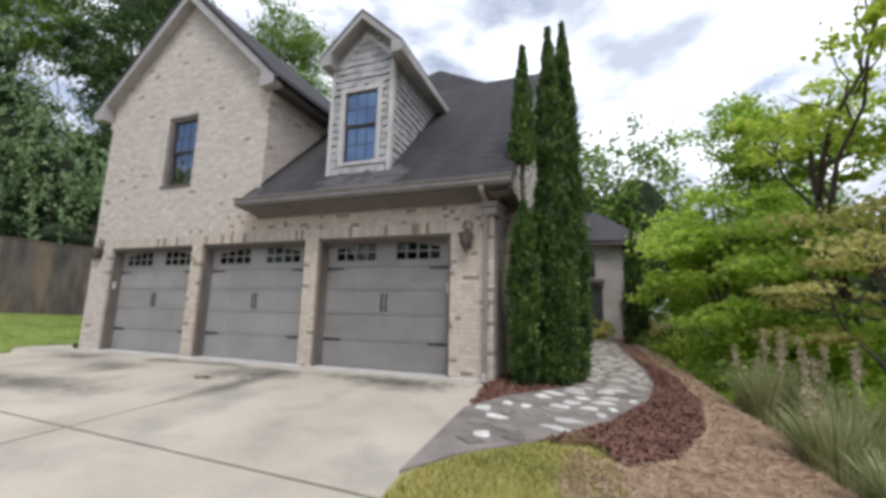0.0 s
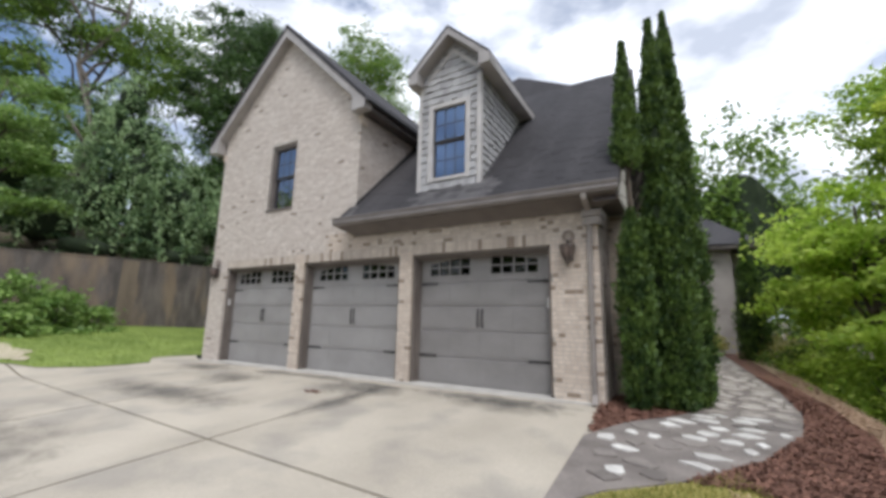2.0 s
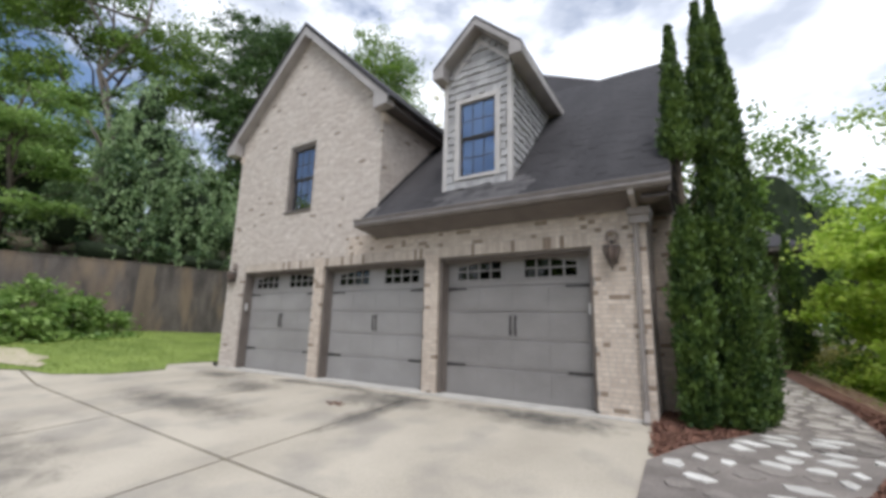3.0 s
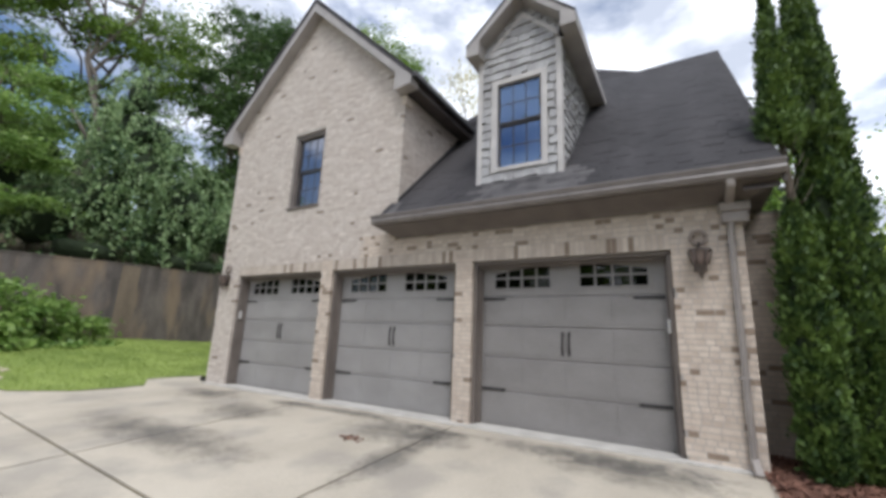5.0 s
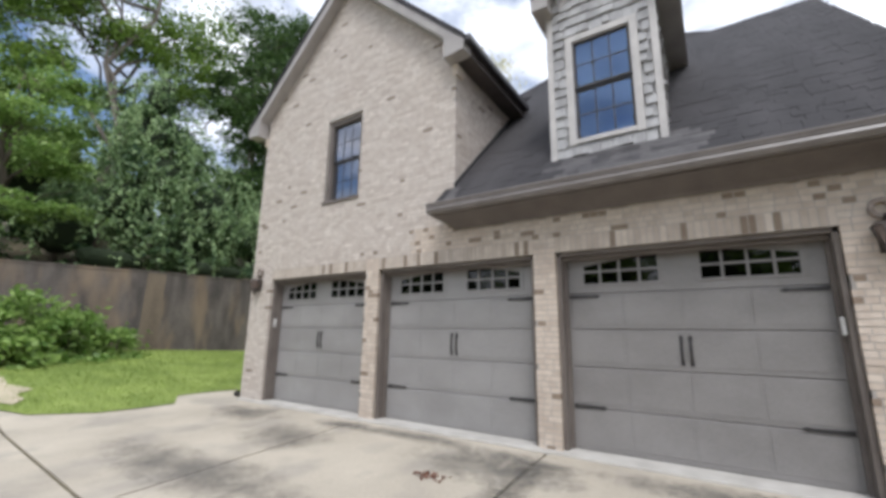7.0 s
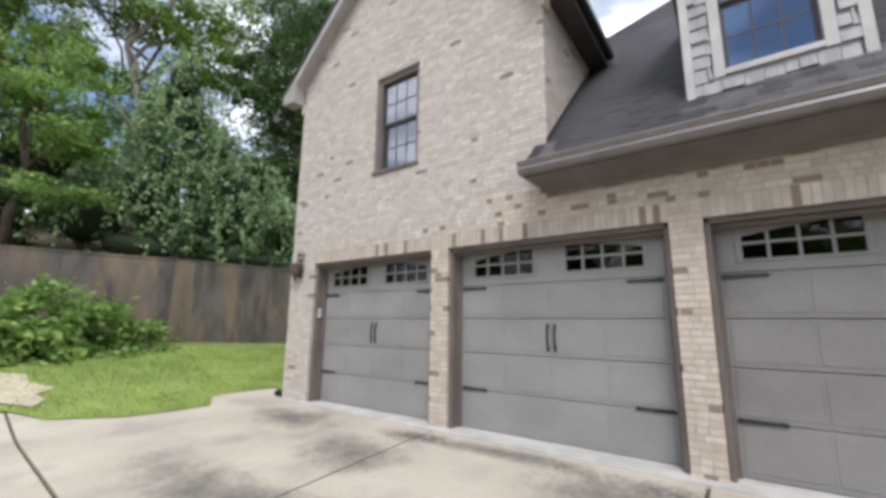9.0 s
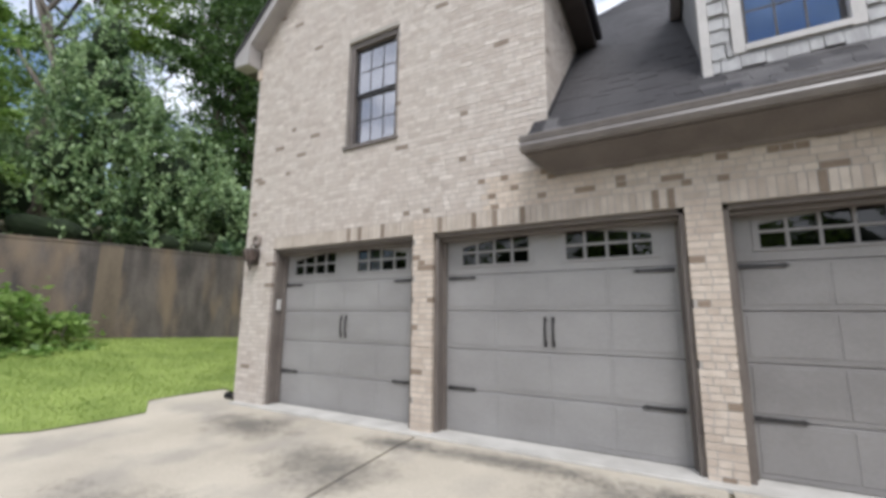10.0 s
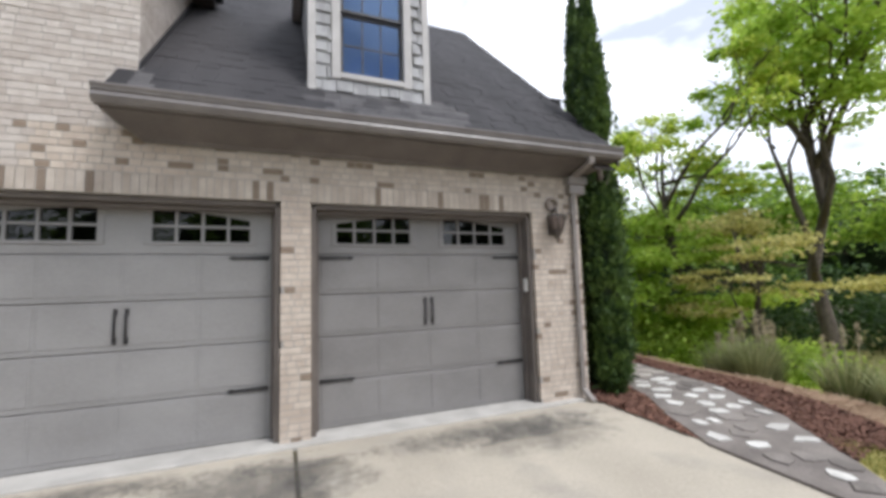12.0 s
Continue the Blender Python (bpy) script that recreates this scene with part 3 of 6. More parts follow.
roof_slab("roof_return", [(ROOF_Y0, ROOF_Z0), (0.0, roof_z(0.0)), (0.0, roof_z(0) - 0.3), (ROOF_Y0 + 0.05, ROOF_Z0 - 0.14)], "x", -4.46, XM - 0.004, M_SHINGLE, "short shingled eave return against the brick")
bm = bmesh.new()
vs = [bm.verts.new(p) for p in ((-5.6, 4.2, 7.55), (-0.35, 4.2, 7.72), (-2.35, 5.3, 9.2), (-5.6, 9.0, 7.2), (-0.35, 9.0, 7.2), (-2.35, 9.0, 9.2), (-5.6, 4.2, 7.1), (-0.35, 4.2, 7.1), (-5.6, 9.0, 7.0), (-0.35, 9.0, 7.0))]
for f in ((0, 1, 2), (1, 4, 5, 2), (0, 2, 5, 3), (3, 5, 4), (0, 6, 7, 1), (1, 7, 9, 4), (3, 4, 9, 8), (0, 3, 8, 6), (6, 8, 9, 7)):
    bm.faces.new([vs[i] for i in f])
bmesh.ops.recalc_face_normals(bm, faces=bm.faces[:])
tagged(finish("roof_rear", bm, M_SHINGLE), "dark shingle roof rising behind the garage ridge", "roof", kind="structure")
bm = bmesh.new()
prism(bm, [(0.8, 4.36), (1.1, 4.60), (1.1, 4.68), (0.8, 4.52)], "x", 1.132, 1.22)
tagged(finish("side_eave", bm, M_SASH), "dark end of a side eave beyond the rake", "trim", kind="structure")
GY0 = -0.24
roof_gable = roof_slab("roof_gable", [(GC - 2.955, GEAVE), (GC, GPEAK), (GC + 2.955, GEAVE), (GC + 2.955, GEAVE - 0.1), (GC, GPEAK - 0.12), (GC - 2.955, GEAVE - 0.1)], "y", GY0 - 0.02, 8.9, M_SHINGLE, "steep charcoal shingle gable roof")
bm = bmesh.new()
for s in (-1, 1):
    # rake board and its soffit
    prism(bm, [(GC, GPEAK - 0.125), (GC + s * 2.955, GEAVE - 0.105), (GC + s * 2.955, GEAVE - 0.30), (GC, GPEAK - 0.36)], "y", GY0, GY0 + 0.035)
    prism(bm, [(GC, GPEAK - 0.30), (GC + s * 2.6, GEAVE + 0.05), (GC + s * 2.6, GEAVE + 0.01), (GC, GPEAK - 0.34)], "y", GY0 + 0.036, 0.0)
    # boxed eave return
    x0, x1 = GC + s * 2.955, GC + s * 2.56
    prism(bm, [(x0, GEAVE - 0.108), (x0, 5.86), (x1, 5.82), (x1, GEAVE + 0.2)], "y", GY0 - 0.012, 0.0)
tagged(finish("gable_trim", bm, M_FASCIA), "taupe painted rake boards and eave returns", "trim", kind="structure")
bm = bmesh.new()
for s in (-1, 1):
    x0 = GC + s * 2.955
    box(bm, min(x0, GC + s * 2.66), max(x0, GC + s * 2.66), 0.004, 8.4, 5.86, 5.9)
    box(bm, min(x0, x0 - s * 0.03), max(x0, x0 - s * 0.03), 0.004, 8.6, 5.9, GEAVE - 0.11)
tagged(finish("upper_eave", bm, M_EAVE_DARK), "dark brown soffit and fascia under the upper eaves", "trim", kind="structure")
bm = bmesh.new()
box(bm, GC + 2.96, GC + 3.06, GY0, 2.3, GEAVE - 0.16, GEAVE - 0.03, 0.02)
tagged(finish("side_gutter", bm, M_SASH), "dark metal gutter along the upper eave", "gutter", kind="structure")
# brick corbel under the eave return
bm = bmesh.new()
box(bm, XM - 0.05, XM + 0.05, -0.03, 0.2, 5.62, 5.82, 0.01)
box(bm, XL - 0.05, XL + 0.05, -0.03, 0.2, 5.62, 5.82, 0.01)
tagged(finish("eave_corbel", bm, M_BRICK), "corbelled brick ends under the upper eaves", "trim", kind="structure")

# eave of the lower roof: frieze, soffit, gutter
bm = bmesh.new()
prism(bm, [(-0.40, 3.105), (-0.004, 3.105), (-0.004, 2.93), (-0.03, 2.93), (-0.06, 2.965), (-0.34, 3.07), (-0.40, 3.08)], "x", -4.46, 1.10)
for v in bm.verts:
    # both ends are mitred back to the wall
    cut = max(0.0, (3.085 - v.co.z) / 0.155)
    v.co.x += 0.24 * cut if v.co.x < -2 else -0.36 * cut
box(bm, XR + 0.01, 1.08, 0.0, 4.4, 3.09, 3.11)
tagged(finish("eave_soffit", bm, M_TRIM), "taupe painted frieze and soffit under the eave", "trim", kind="structure")
bm = bmesh.new()
G0 = ROOF_Y0
prism(bm, [(G0 + 0.04, 3.10), (G0 - 0.05, 3.10), (G0 - 0.085, 3.15), (G0 - 0.07, 3.19), (G0 - 0.10, 3.235), (G0 - 0.10, 3.25), (G0 - 0.085, 3.25), (G0 - 0.085, 3.2), (G0 + 0.03, 3.17)], "x", -4.48, 1.13)
tagged(finish("front_gutter", bm, M_GUTTER), "taupe metal gutter along the front eave", "gutter", kind="structure")
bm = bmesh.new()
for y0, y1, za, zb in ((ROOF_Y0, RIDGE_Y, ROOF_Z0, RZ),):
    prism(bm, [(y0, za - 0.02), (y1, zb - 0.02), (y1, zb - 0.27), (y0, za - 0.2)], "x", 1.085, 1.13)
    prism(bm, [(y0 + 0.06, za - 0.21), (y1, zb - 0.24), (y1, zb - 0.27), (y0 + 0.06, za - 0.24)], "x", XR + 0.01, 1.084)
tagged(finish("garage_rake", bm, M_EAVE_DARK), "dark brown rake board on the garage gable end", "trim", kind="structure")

# ---- garage doors ----
DY = 0.25          # face of the doors


def arch(x):
    """Top of the door lights, measured from the door's middle."""
    return 2.335 - 0.118 * (abs(x) / 1.12) ** 2.2


def garage_door(name, cx, width, paint, label):
    door = empty(name, (cx, DY, 0.03))
    half = width / 2
    hgt = [0.0, 0.49, 0.97, 1.43, 1.88, 2.385]
    for i in range(5):
        z0, z1 = hgt[i] + 0.004, hgt[i + 1] - 0.004
        bm = bmesh.new()
        if i < 4:
            box(bm, -half, half, 0.0, 0.045, z0, z1, 0.006)
        else:
            wz0, wz1 = 1.985, 2.345
            box(bm, -half, half, 0.0, 0.045, z0, wz0)
            box(bm, -half, half, 0.0, 0.045, wz1, z1)
            box(bm, -half, -1.13, 0.0, 0.045, wz0, wz1)
            box(bm, -0.17, 0.17, 0.0, 0.045, wz0, wz1)
            box(bm, 1.13, half, 0.0, 0.045, wz0, wz1)
        sec = part("section", bm, paint, door)
        for k in range(4 if i < 4 else 0):
            bm = bmesh.new()
            pw = (width - 0.22) / 4
            x0 = -half + 0.07 + k * (pw + 0.027)
            box(bm, x0, x0 + pw, -0.0045, 0.002, z0 + 0.05, z1 - 0.03, 0.0042)
            part("panel", bm, paint, sec)
    for s in (-1, 1):
        a, b = sorted((s * 0.19, s * 1.11))
        cols = [a + (b - a) * k / 4 for k in range(5)]
        bm = bmesh.new()
        box(bm, a - 0.035, b + 0.035, -0.012, 0.03, 1.975, 2.005, 0.004)
        box(bm, a - 0.012, b + 0.012, -0.008, 0.028, 2.145, 2.172, 0.003)
        for k, x in enumerate(cols):
            w = 0.028 if k in (0, 4) else 0.014
            box(bm, x - w, x + w, -0.010, 0.03, 2.005, arch(x) + 0.01, 0.003)
        for k in range(4):
            x0, x1 = cols[k], cols[k + 1]
            u0, u1 = (x0 - 0.03 * (x0 < -1.0), x1 + 0.03 * (x1 > 1.0))
            prism(bm, [(u0, arch(x0)), (u1, arch(x1)), (u1, 2.36), (u0, 2.36)], "y", -0.009, 0.03)
        light = part("door_window", bm, paint, door, "arched light frame in the top section")
        for k in range(4):
            x0, x1 = cols[k] + 0.012, cols[k + 1] - 0.012
            for lo, hi0, hi1 in ((2.0, 2.15, 2.15), (2.168, arch(x0) + 0.005, arch(x1) + 0.005)):
                bm = bmesh.new()
                prism(bm, [(x0, lo), (x1, lo), (x1, hi1), (x0, hi0)], "y", 0.016, 0.022)
                part("pane", bm, M_GLASS_DOOR, light)
    for s in (-1, 1):
        for z in (0.50, 1.84):
            bm = bmesh.new()
            a = s * (half - 0.05)
            prism(bm, [(a, z - 0.022), (a - s * 0.30, z - 0.013), (a - s * 0.34, z - 0.02), (a - s * 0.385, z), (a - s * 0.34, z + 0.02), (a - s * 0.30, z + 0.013), (a, z + 0.022)], "y", -0.019, -0.0075)
            for d in (0.04, 0.17, 0.29):
                bmesh.ops.create_icosphere(bm, subdivisions=1, radius=0.009, matrix=Matrix.Translation((a - s * d, -0.02, z)))
            part("strap_hinge", bm, M_IRON, door, "black iron strap hinge")
        bm = bmesh.new()
        x = s * 0.045
        tube(bm, [(x, -0.012, 1.08), (x, -0.03, 1.10), (x, -0.034, 1.20), (x, -0.03, 1.30), (x, -0.012, 1.32)], [0.014, 0.013, 0.012, 0.013, 0.014], 8)
        for z in (1.07, 1.33):
            box(bm, x - 0.017, x + 0.017, -0.017, -0.0075, z - 0.035, z + 0.035, 0.004)
        part("handle", bm, M_IRON, door, "black iron pull handle")
    bm = bmesh.new()
    box(bm, -half, half, 0.005, 0.04, -0.028, 0.002, 0.004)
    part("bottom_seal", bm, M_BLACK, door, "black rubber bottom seal")
    return tagged(door, label, "garage door", "garage doors")


DOOR_W = 2.64
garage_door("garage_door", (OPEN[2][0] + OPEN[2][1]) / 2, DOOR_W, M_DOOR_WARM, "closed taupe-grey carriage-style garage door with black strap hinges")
grey_door = garage_door("garage_door", (OPEN[1][0] + OPEN[1][1]) / 2, DOOR_W, M_DOOR, "closed grey carriage-style garage door with black strap hinges")
copy_thing(grey_door, Matrix.Translation(((OPEN[0][0] + OPEN[0][1]) / 2, DY, 0.03)))

for i, (a, b) in enumerate(OPEN):
    bm = bmesh.new()
    for x0, x1 in ((a + 0.002, a + 0.055), (b - 0.055, b - 0.002)):
        box(bm, x0, x1, 0.05, 0.245, 0.03, LINTEL - 0.004, 0.006)
        box(bm, x0 + (0.0 if x0 < (a + b) / 2 else -0.035), x1 + (0.035 if x0 < (a + b) / 2 else 0.0), 0.19, 0.244, 0.03, LINTEL - 0.03, 0.004)
    box(bm, a + 0.002, b - 0.002, 0.05, 0.245, LINTEL - 0.055, LINTEL - 0.004, 0.006)
    box(bm, a + 0.056, b - 0.056, 0.12, 0.244, LINTEL - 0.10, LINTEL - 0.057, 0.006)
    tagged(finish("door_frame_%d" % (i + 1), bm, M_JAMB), "taupe painted wooden garage door frame", "door frame", kind="structure")

# small control boxes on the jambs
for x, z in ((-0.075, 1.5), (-8.725, 1.55)):
    bm = bmesh.new()
    box(bm, -0.017, 0.017, -0.035, 0.035, -0.085, 0.085, 0.008)
    pad = finish("keypad", bm, M_PLASTIC)
    pad.matrix_world = Matrix.Translation((x, 0.12, z))
    tagged(pad, "pale plastic keypad on the door jamb", "keypad", "keypads")
    bm = bmesh.new()
    sgn = -1 if x > -1 else 1
    box(bm, sgn * 0.016, sgn * 0.019 + 0.001, -0.022, 0.022, -0.05, 0.06, 0.0)
    part("cover", bm, M_DORMER_TRIM, pad)

# ---- sash windows ----


def sash_window(parent, x0, x1, z0, z1, y, glass, rows=2, cols=3):
    """Two sashes with muntins and panes, glazed at y."""
    mid = (z0 + z1) / 2 + 0.02
    for name, a, b, yy in (("upper_sash", mid, z1, y), ("lower_sash", z0, mid, y + 0.03)):
        bm = bmesh.new()
        f = 0.04
        box(bm, x0, x0 + f, yy, yy + 0.03, a, b, 0.004)
        box(bm, x1 - f, x1, yy, yy + 0.03, a, b, 0.004)
        box(bm, x0 + f, x1 - f, yy, yy + 0.03, a, a + f, 0.004)
        box(bm, x0 + f, x1 - f, yy, yy + 0.03, b - f, b, 0.004)
        s = part(name, bm, M_SASH, parent, "dark bronze sash")
        bm = bmesh.new()
        for k in range(1, cols):
            x = x0 + f + (x1 - x0 - 2 * f) * k / cols
            box(bm, x - 0.009, x + 0.009, yy + 0.008, yy + 0.022, a + f, b - f)
        for k in range(1, rows):
            z = a + f + (b - a - 2 * f) * k / rows
            box(bm, x0 + f, x1 - f, yy + 0.009, yy + 0.021, z - 0.009, z + 0.009)
        part("muntin", bm, M_SASH, s)
        bm = bmesh.new()
        box(bm, x0 + f - 0.004, x1 - f + 0.004, yy + 0.0135, yy + 0.0165, a + f - 0.004, b - f + 0.004)
        part("pane", bm, glass, s, "reflecting glass pane").visible_shadow = False


win = tagged(empty("window_1", ((WIN[0] + WIN[1]) / 2, 0, WIN[2])), "dark-framed double-hung window in the brick gable", "window", kind="structure")
win.matrix_world = Matrix()
bm = bmesh.new()
a, b, c, d = WIN
for x0, x1 in ((a + 0.003, a + 0.085), (b - 0.085, b - 0.003)):
    box(bm, x0, x1, 0.05, 0.22, c + 0.003, d - 0.003, 0.006)
box(bm, a + 0.086, b - 0.086, 0.05, 0.22, d - 0.10, d - 0.003, 0.006)
part("window_frame", bm, M_TRIM, win)
bm = bmesh.new()
box(bm, a - 0.02, b + 0.02, -0.03, 0.3, c - 0.06, c + 0.003, 0.008)
part("window_sill", bm, M_TRIM, win, "taupe sloping sill")
sash_window(win, a + 0.087, b - 0.087, c + 0.02, d - 0.102, 0.11, M_GLASS)
# pale sheet that backs the panes
bm = bmesh.new()
box(bm, a + 0.05, b - 0.05, 0.30, 0.32, c, d)
part("curtain", bm, M_PALE_BACKING, win, "pale sheet behind the glass")

# ---- dormer ----
DX0, DX1, DFY, DZ0 = -2.76, -1.33, 0.13, 3.75
DC = (DX0 + DX1) / 2
DRC, DPEAK, DHALF, DSL, DRY = -1.96, 7.16, 0.94, 0.945, -0.15
DEAVE = DPEAK - DHALF * DSL
dormer = tagged(empty("dormer", (DC, DFY, DZ0)), "grey shake-sided gable dormer with a double-hung window", "dormer", kind="structure")
dormer.matrix_world = Matrix()


def dormer_under(x):
    return DPEAK - 0.16 - DSL * abs(x - DRC)


bm = bmesh.new()
wx0, wx1, wz0, wz1 = -2.46, -1.60, 3.95, 5.56
box(bm, DX0 + 0.02, wx0, DFY + 0.02, DFY + 0.14, DZ0 - 0.15, 6.0)
box(bm, wx1, DX1 - 0.02, DFY + 0.02, DFY + 0.14, DZ0 - 0.15, 6.0)
box(bm, wx0, wx1, DFY + 0.02, DFY + 0.14, DZ0 - 0.15, wz0)
box(bm, wx0, wx1, DFY + 0.02, DFY + 0.14, wz1, 6.0)
prism(bm, [(DX0 + 0.02, 6.0), (DX1 - 0.02, 6.0), (DX1 - 0.02, dormer_under(DX1)), (DRC, dormer_under(DRC)), (DX0 + 0.02, dormer_under(DX0))], "y", DFY + 0.02, DFY + 0.14)
part("front_wall", bm, M_SHAKE, dormer)
yb = (6.2 - ROOF_Z0) / ROOF_K + ROOF_Y0
for x0, x1 in ((DX0 + 0.02, DX0 + 0.12), (DX1 - 0.12, DX1 - 0.02)):
    bm = bmesh.new()
    prism(bm, [(DFY + 0.141, roof_z(DFY + 0.14) - 0.15), (DFY + 0.141, 6.18), (yb + 0.1, 6.18), (yb + 0.1, roof_z(yb + 0.1) - 0.15)], "x", x0, x1)
    part("cheek_wall", bm, M_SHAKE, dormer)
# roof of the dormer
bm = bmesh.new()
yr = (DPEAK - ROOF_Z0) / ROOF_K + ROOF_Y0 + 0.05
prism(bm, [(DRC - DHALF, DEAVE), (DRC, DPEAK), (DRC + DHALF, DEAVE), (DRC + DHALF, DEAVE - 0.035), (DRC, DPEAK - 0.04), (DRC - DHALF, DEAVE - 0.035)], "y", DRY - 0.015, yr)
part("dormer_roof", bm, M_SHINGLE, dormer, "dark shingle roof")
bm = bmesh.new()
for s in (-1, 1):
    prism(bm, [(DRC, DPEAK - 0.045), (DRC + s * DHALF, DEAVE - 0.04), (DRC + s * DHALF, DEAVE - 0.17), (DRC, DPEAK - 0.20)], "y", DRY, DRY + 0.03)
    x0, x1 = DRC + s * DHALF, DRC + s * (DHALF - 0.24)
    prism(bm, [(x0, DEAVE - 0.04), (x0, DEAVE - 0.22), (x1, DEAVE - 0.22), (x1, DEAVE + 0.1)], "y", DRY - 0.008, DFY - 0.0)
part("rake_board", bm, M_FASCIA, dormer, "grey painted rake boards and eaves")
bm = bmesh.new()
for s in (-1, 1):
    prism(bm, [(DRC, DPEAK - 0.15), (DRC + s * DHALF, DEAVE - 0.14), (DRC + s * DHALF, DEAVE - 0.17), (DRC, DPEAK - 0.18)], "y", DRY + 0.031, DFY + 0.02)
part("rake_soffit", bm, M_FASCIA, dormer, "grey painted soffit under the rake")
for s in (-1, 1):
    bm = bmesh.new()
    x0 = DRC + s * DHALF
    box(bm, min(x0, DC + s * 0.72), max(x0, DC + s * 0.72), DFY + 0.005, 2.7, DEAVE - 0.22, DEAVE - 0.19)
    box(bm, min(x0, x0 - s * 0.03), max(x0, x0 - s * 0.03), DFY + 0.005, 2.75, DEAVE - 0.19, DEAVE - 0.04)
    part("eave", bm, M_FASCIA, dormer, "grey painted eave and soffit")
bm = bmesh.new()
for s in (-1, 1):
    prism(bm, [(DRC, 6.80), (DRC + s * 0.60, 6.80 - 0.60 * DSL), (DRC + s * 0.60, 6.70 - 0.60 * DSL), (DRC, 6.70)], "y", DFY - 0.03, DFY + 0.018)
part("frieze_board", bm, M_DORMER_TRIM, dormer)
bm = bmesh.new()
for x0, x1 in ((DX0 - 0.012, DX0 + 0.075), (DX1 - 0.075, DX1 + 0.012)):
    box(bm, x0, x1, DFY - 0.022, DFY + 0.09, DZ0 - 0.06, DEAVE - 0.2, 0.004)
part("corner_board", bm, M_DORMER_TRIM, dormer, "pale corner boards")
dwin = part("window_casing", bmesh.new(), M_DORMER_TRIM, dormer, "pale window casing")
bm = bmesh.new()
for x0, x1 in ((wx0 - 0.05, wx0 + 0.05), (wx1 - 0.05, wx1 + 0.05)):
    box(bm, x0, x1, DFY - 0.03, DFY + 0.1, wz0 - 0.03, wz1 + 0.05, 0.004)
box(bm, wx0 + 0.051, wx1 - 0.051, DFY - 0.03, DFY + 0.1, wz1 - 0.045, wz1 + 0.05, 0.004)
box(bm, wx0 + 0.051, wx1 - 0.051, DFY - 0.04, DFY + 0.1, wz0 - 0.02, wz0 + 0.045, 0.004)
bm.to_mesh(dwin.data)
bm.free()
sash_window(dwin, wx0 + 0.052, wx1 - 0.052, wz0 + 0.047, wz1 - 0.047, DFY + 0.02, M_GLASS_SKY)
# added dark sheet in place of the unlit room behind the panes
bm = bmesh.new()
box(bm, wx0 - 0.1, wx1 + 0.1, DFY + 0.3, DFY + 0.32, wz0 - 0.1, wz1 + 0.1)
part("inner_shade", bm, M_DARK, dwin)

# ---- downspout, cornice block, lanterns ----
bm = bmesh.new()


def strap_tube(bm, pts, w, d):
    for p, q in zip(pts, pts[1:]):
        p, q = Vector(p), Vector(q)
        m = look(tuple(p), tuple(q))
        r = bmesh.ops.create_cube(bm, size=1.0, matrix=m @ Matrix.Translation((0, 0, -(q - p).length / 2)) @ Matrix.Diagonal((w, d, (q - p).length + 0.02, 1)))
        es = list({e for v in r["verts"] for e in v.link_edges})
        bmesh.ops.bevel(bm, geom=es, offset=0.008, segments=1, affect="EDGES")


spout = empty("downspout", (0.57, -0.07, 0))
spout.matrix_world = Matrix()
strap_tube(bm, [(0.64, -0.44, 3.12), (0.64, -0.43, 3.04), (0.64, -0.12, 2.95), (0.64, -0.09, 2.90)], 0.085, 0.06)
part("elbow", bm, M_SPOUT, spout)
bm = bmesh.new()
strap_tube(bm, [(0.64, -0.055, 2.72), (0.63, -0.045, 2.6), (0.62, -0.04, 0.14), (0.64, -0.20, 0.02)], 0.075, 0.055)
part("pipe", bm, M_SPOUT, spout)
for z in (0.95, 2.45):
    bm = bmesh.new()
    box(bm, 0.565, 0.675, -0.076, -0.002, z - 0.012, z + 0.012, 0.002)
    part("strap", bm, M_SPOUT, spout)
tagged(spout, "taupe metal downspout on the brick corner", "downspout")
bm = bmesh.new()
box(bm, 0.53, 0.83, -0.13, 0.3, 2.83, 2.935, 0.01)
box(bm, 0.55, 0.81, -0.10, 0.3, 2.70, 2.828, 0.01)
tagged(finish("cornice_block", bm, M_SPOUT), "taupe painted cornice block at the corner", "trim", kind="structure")


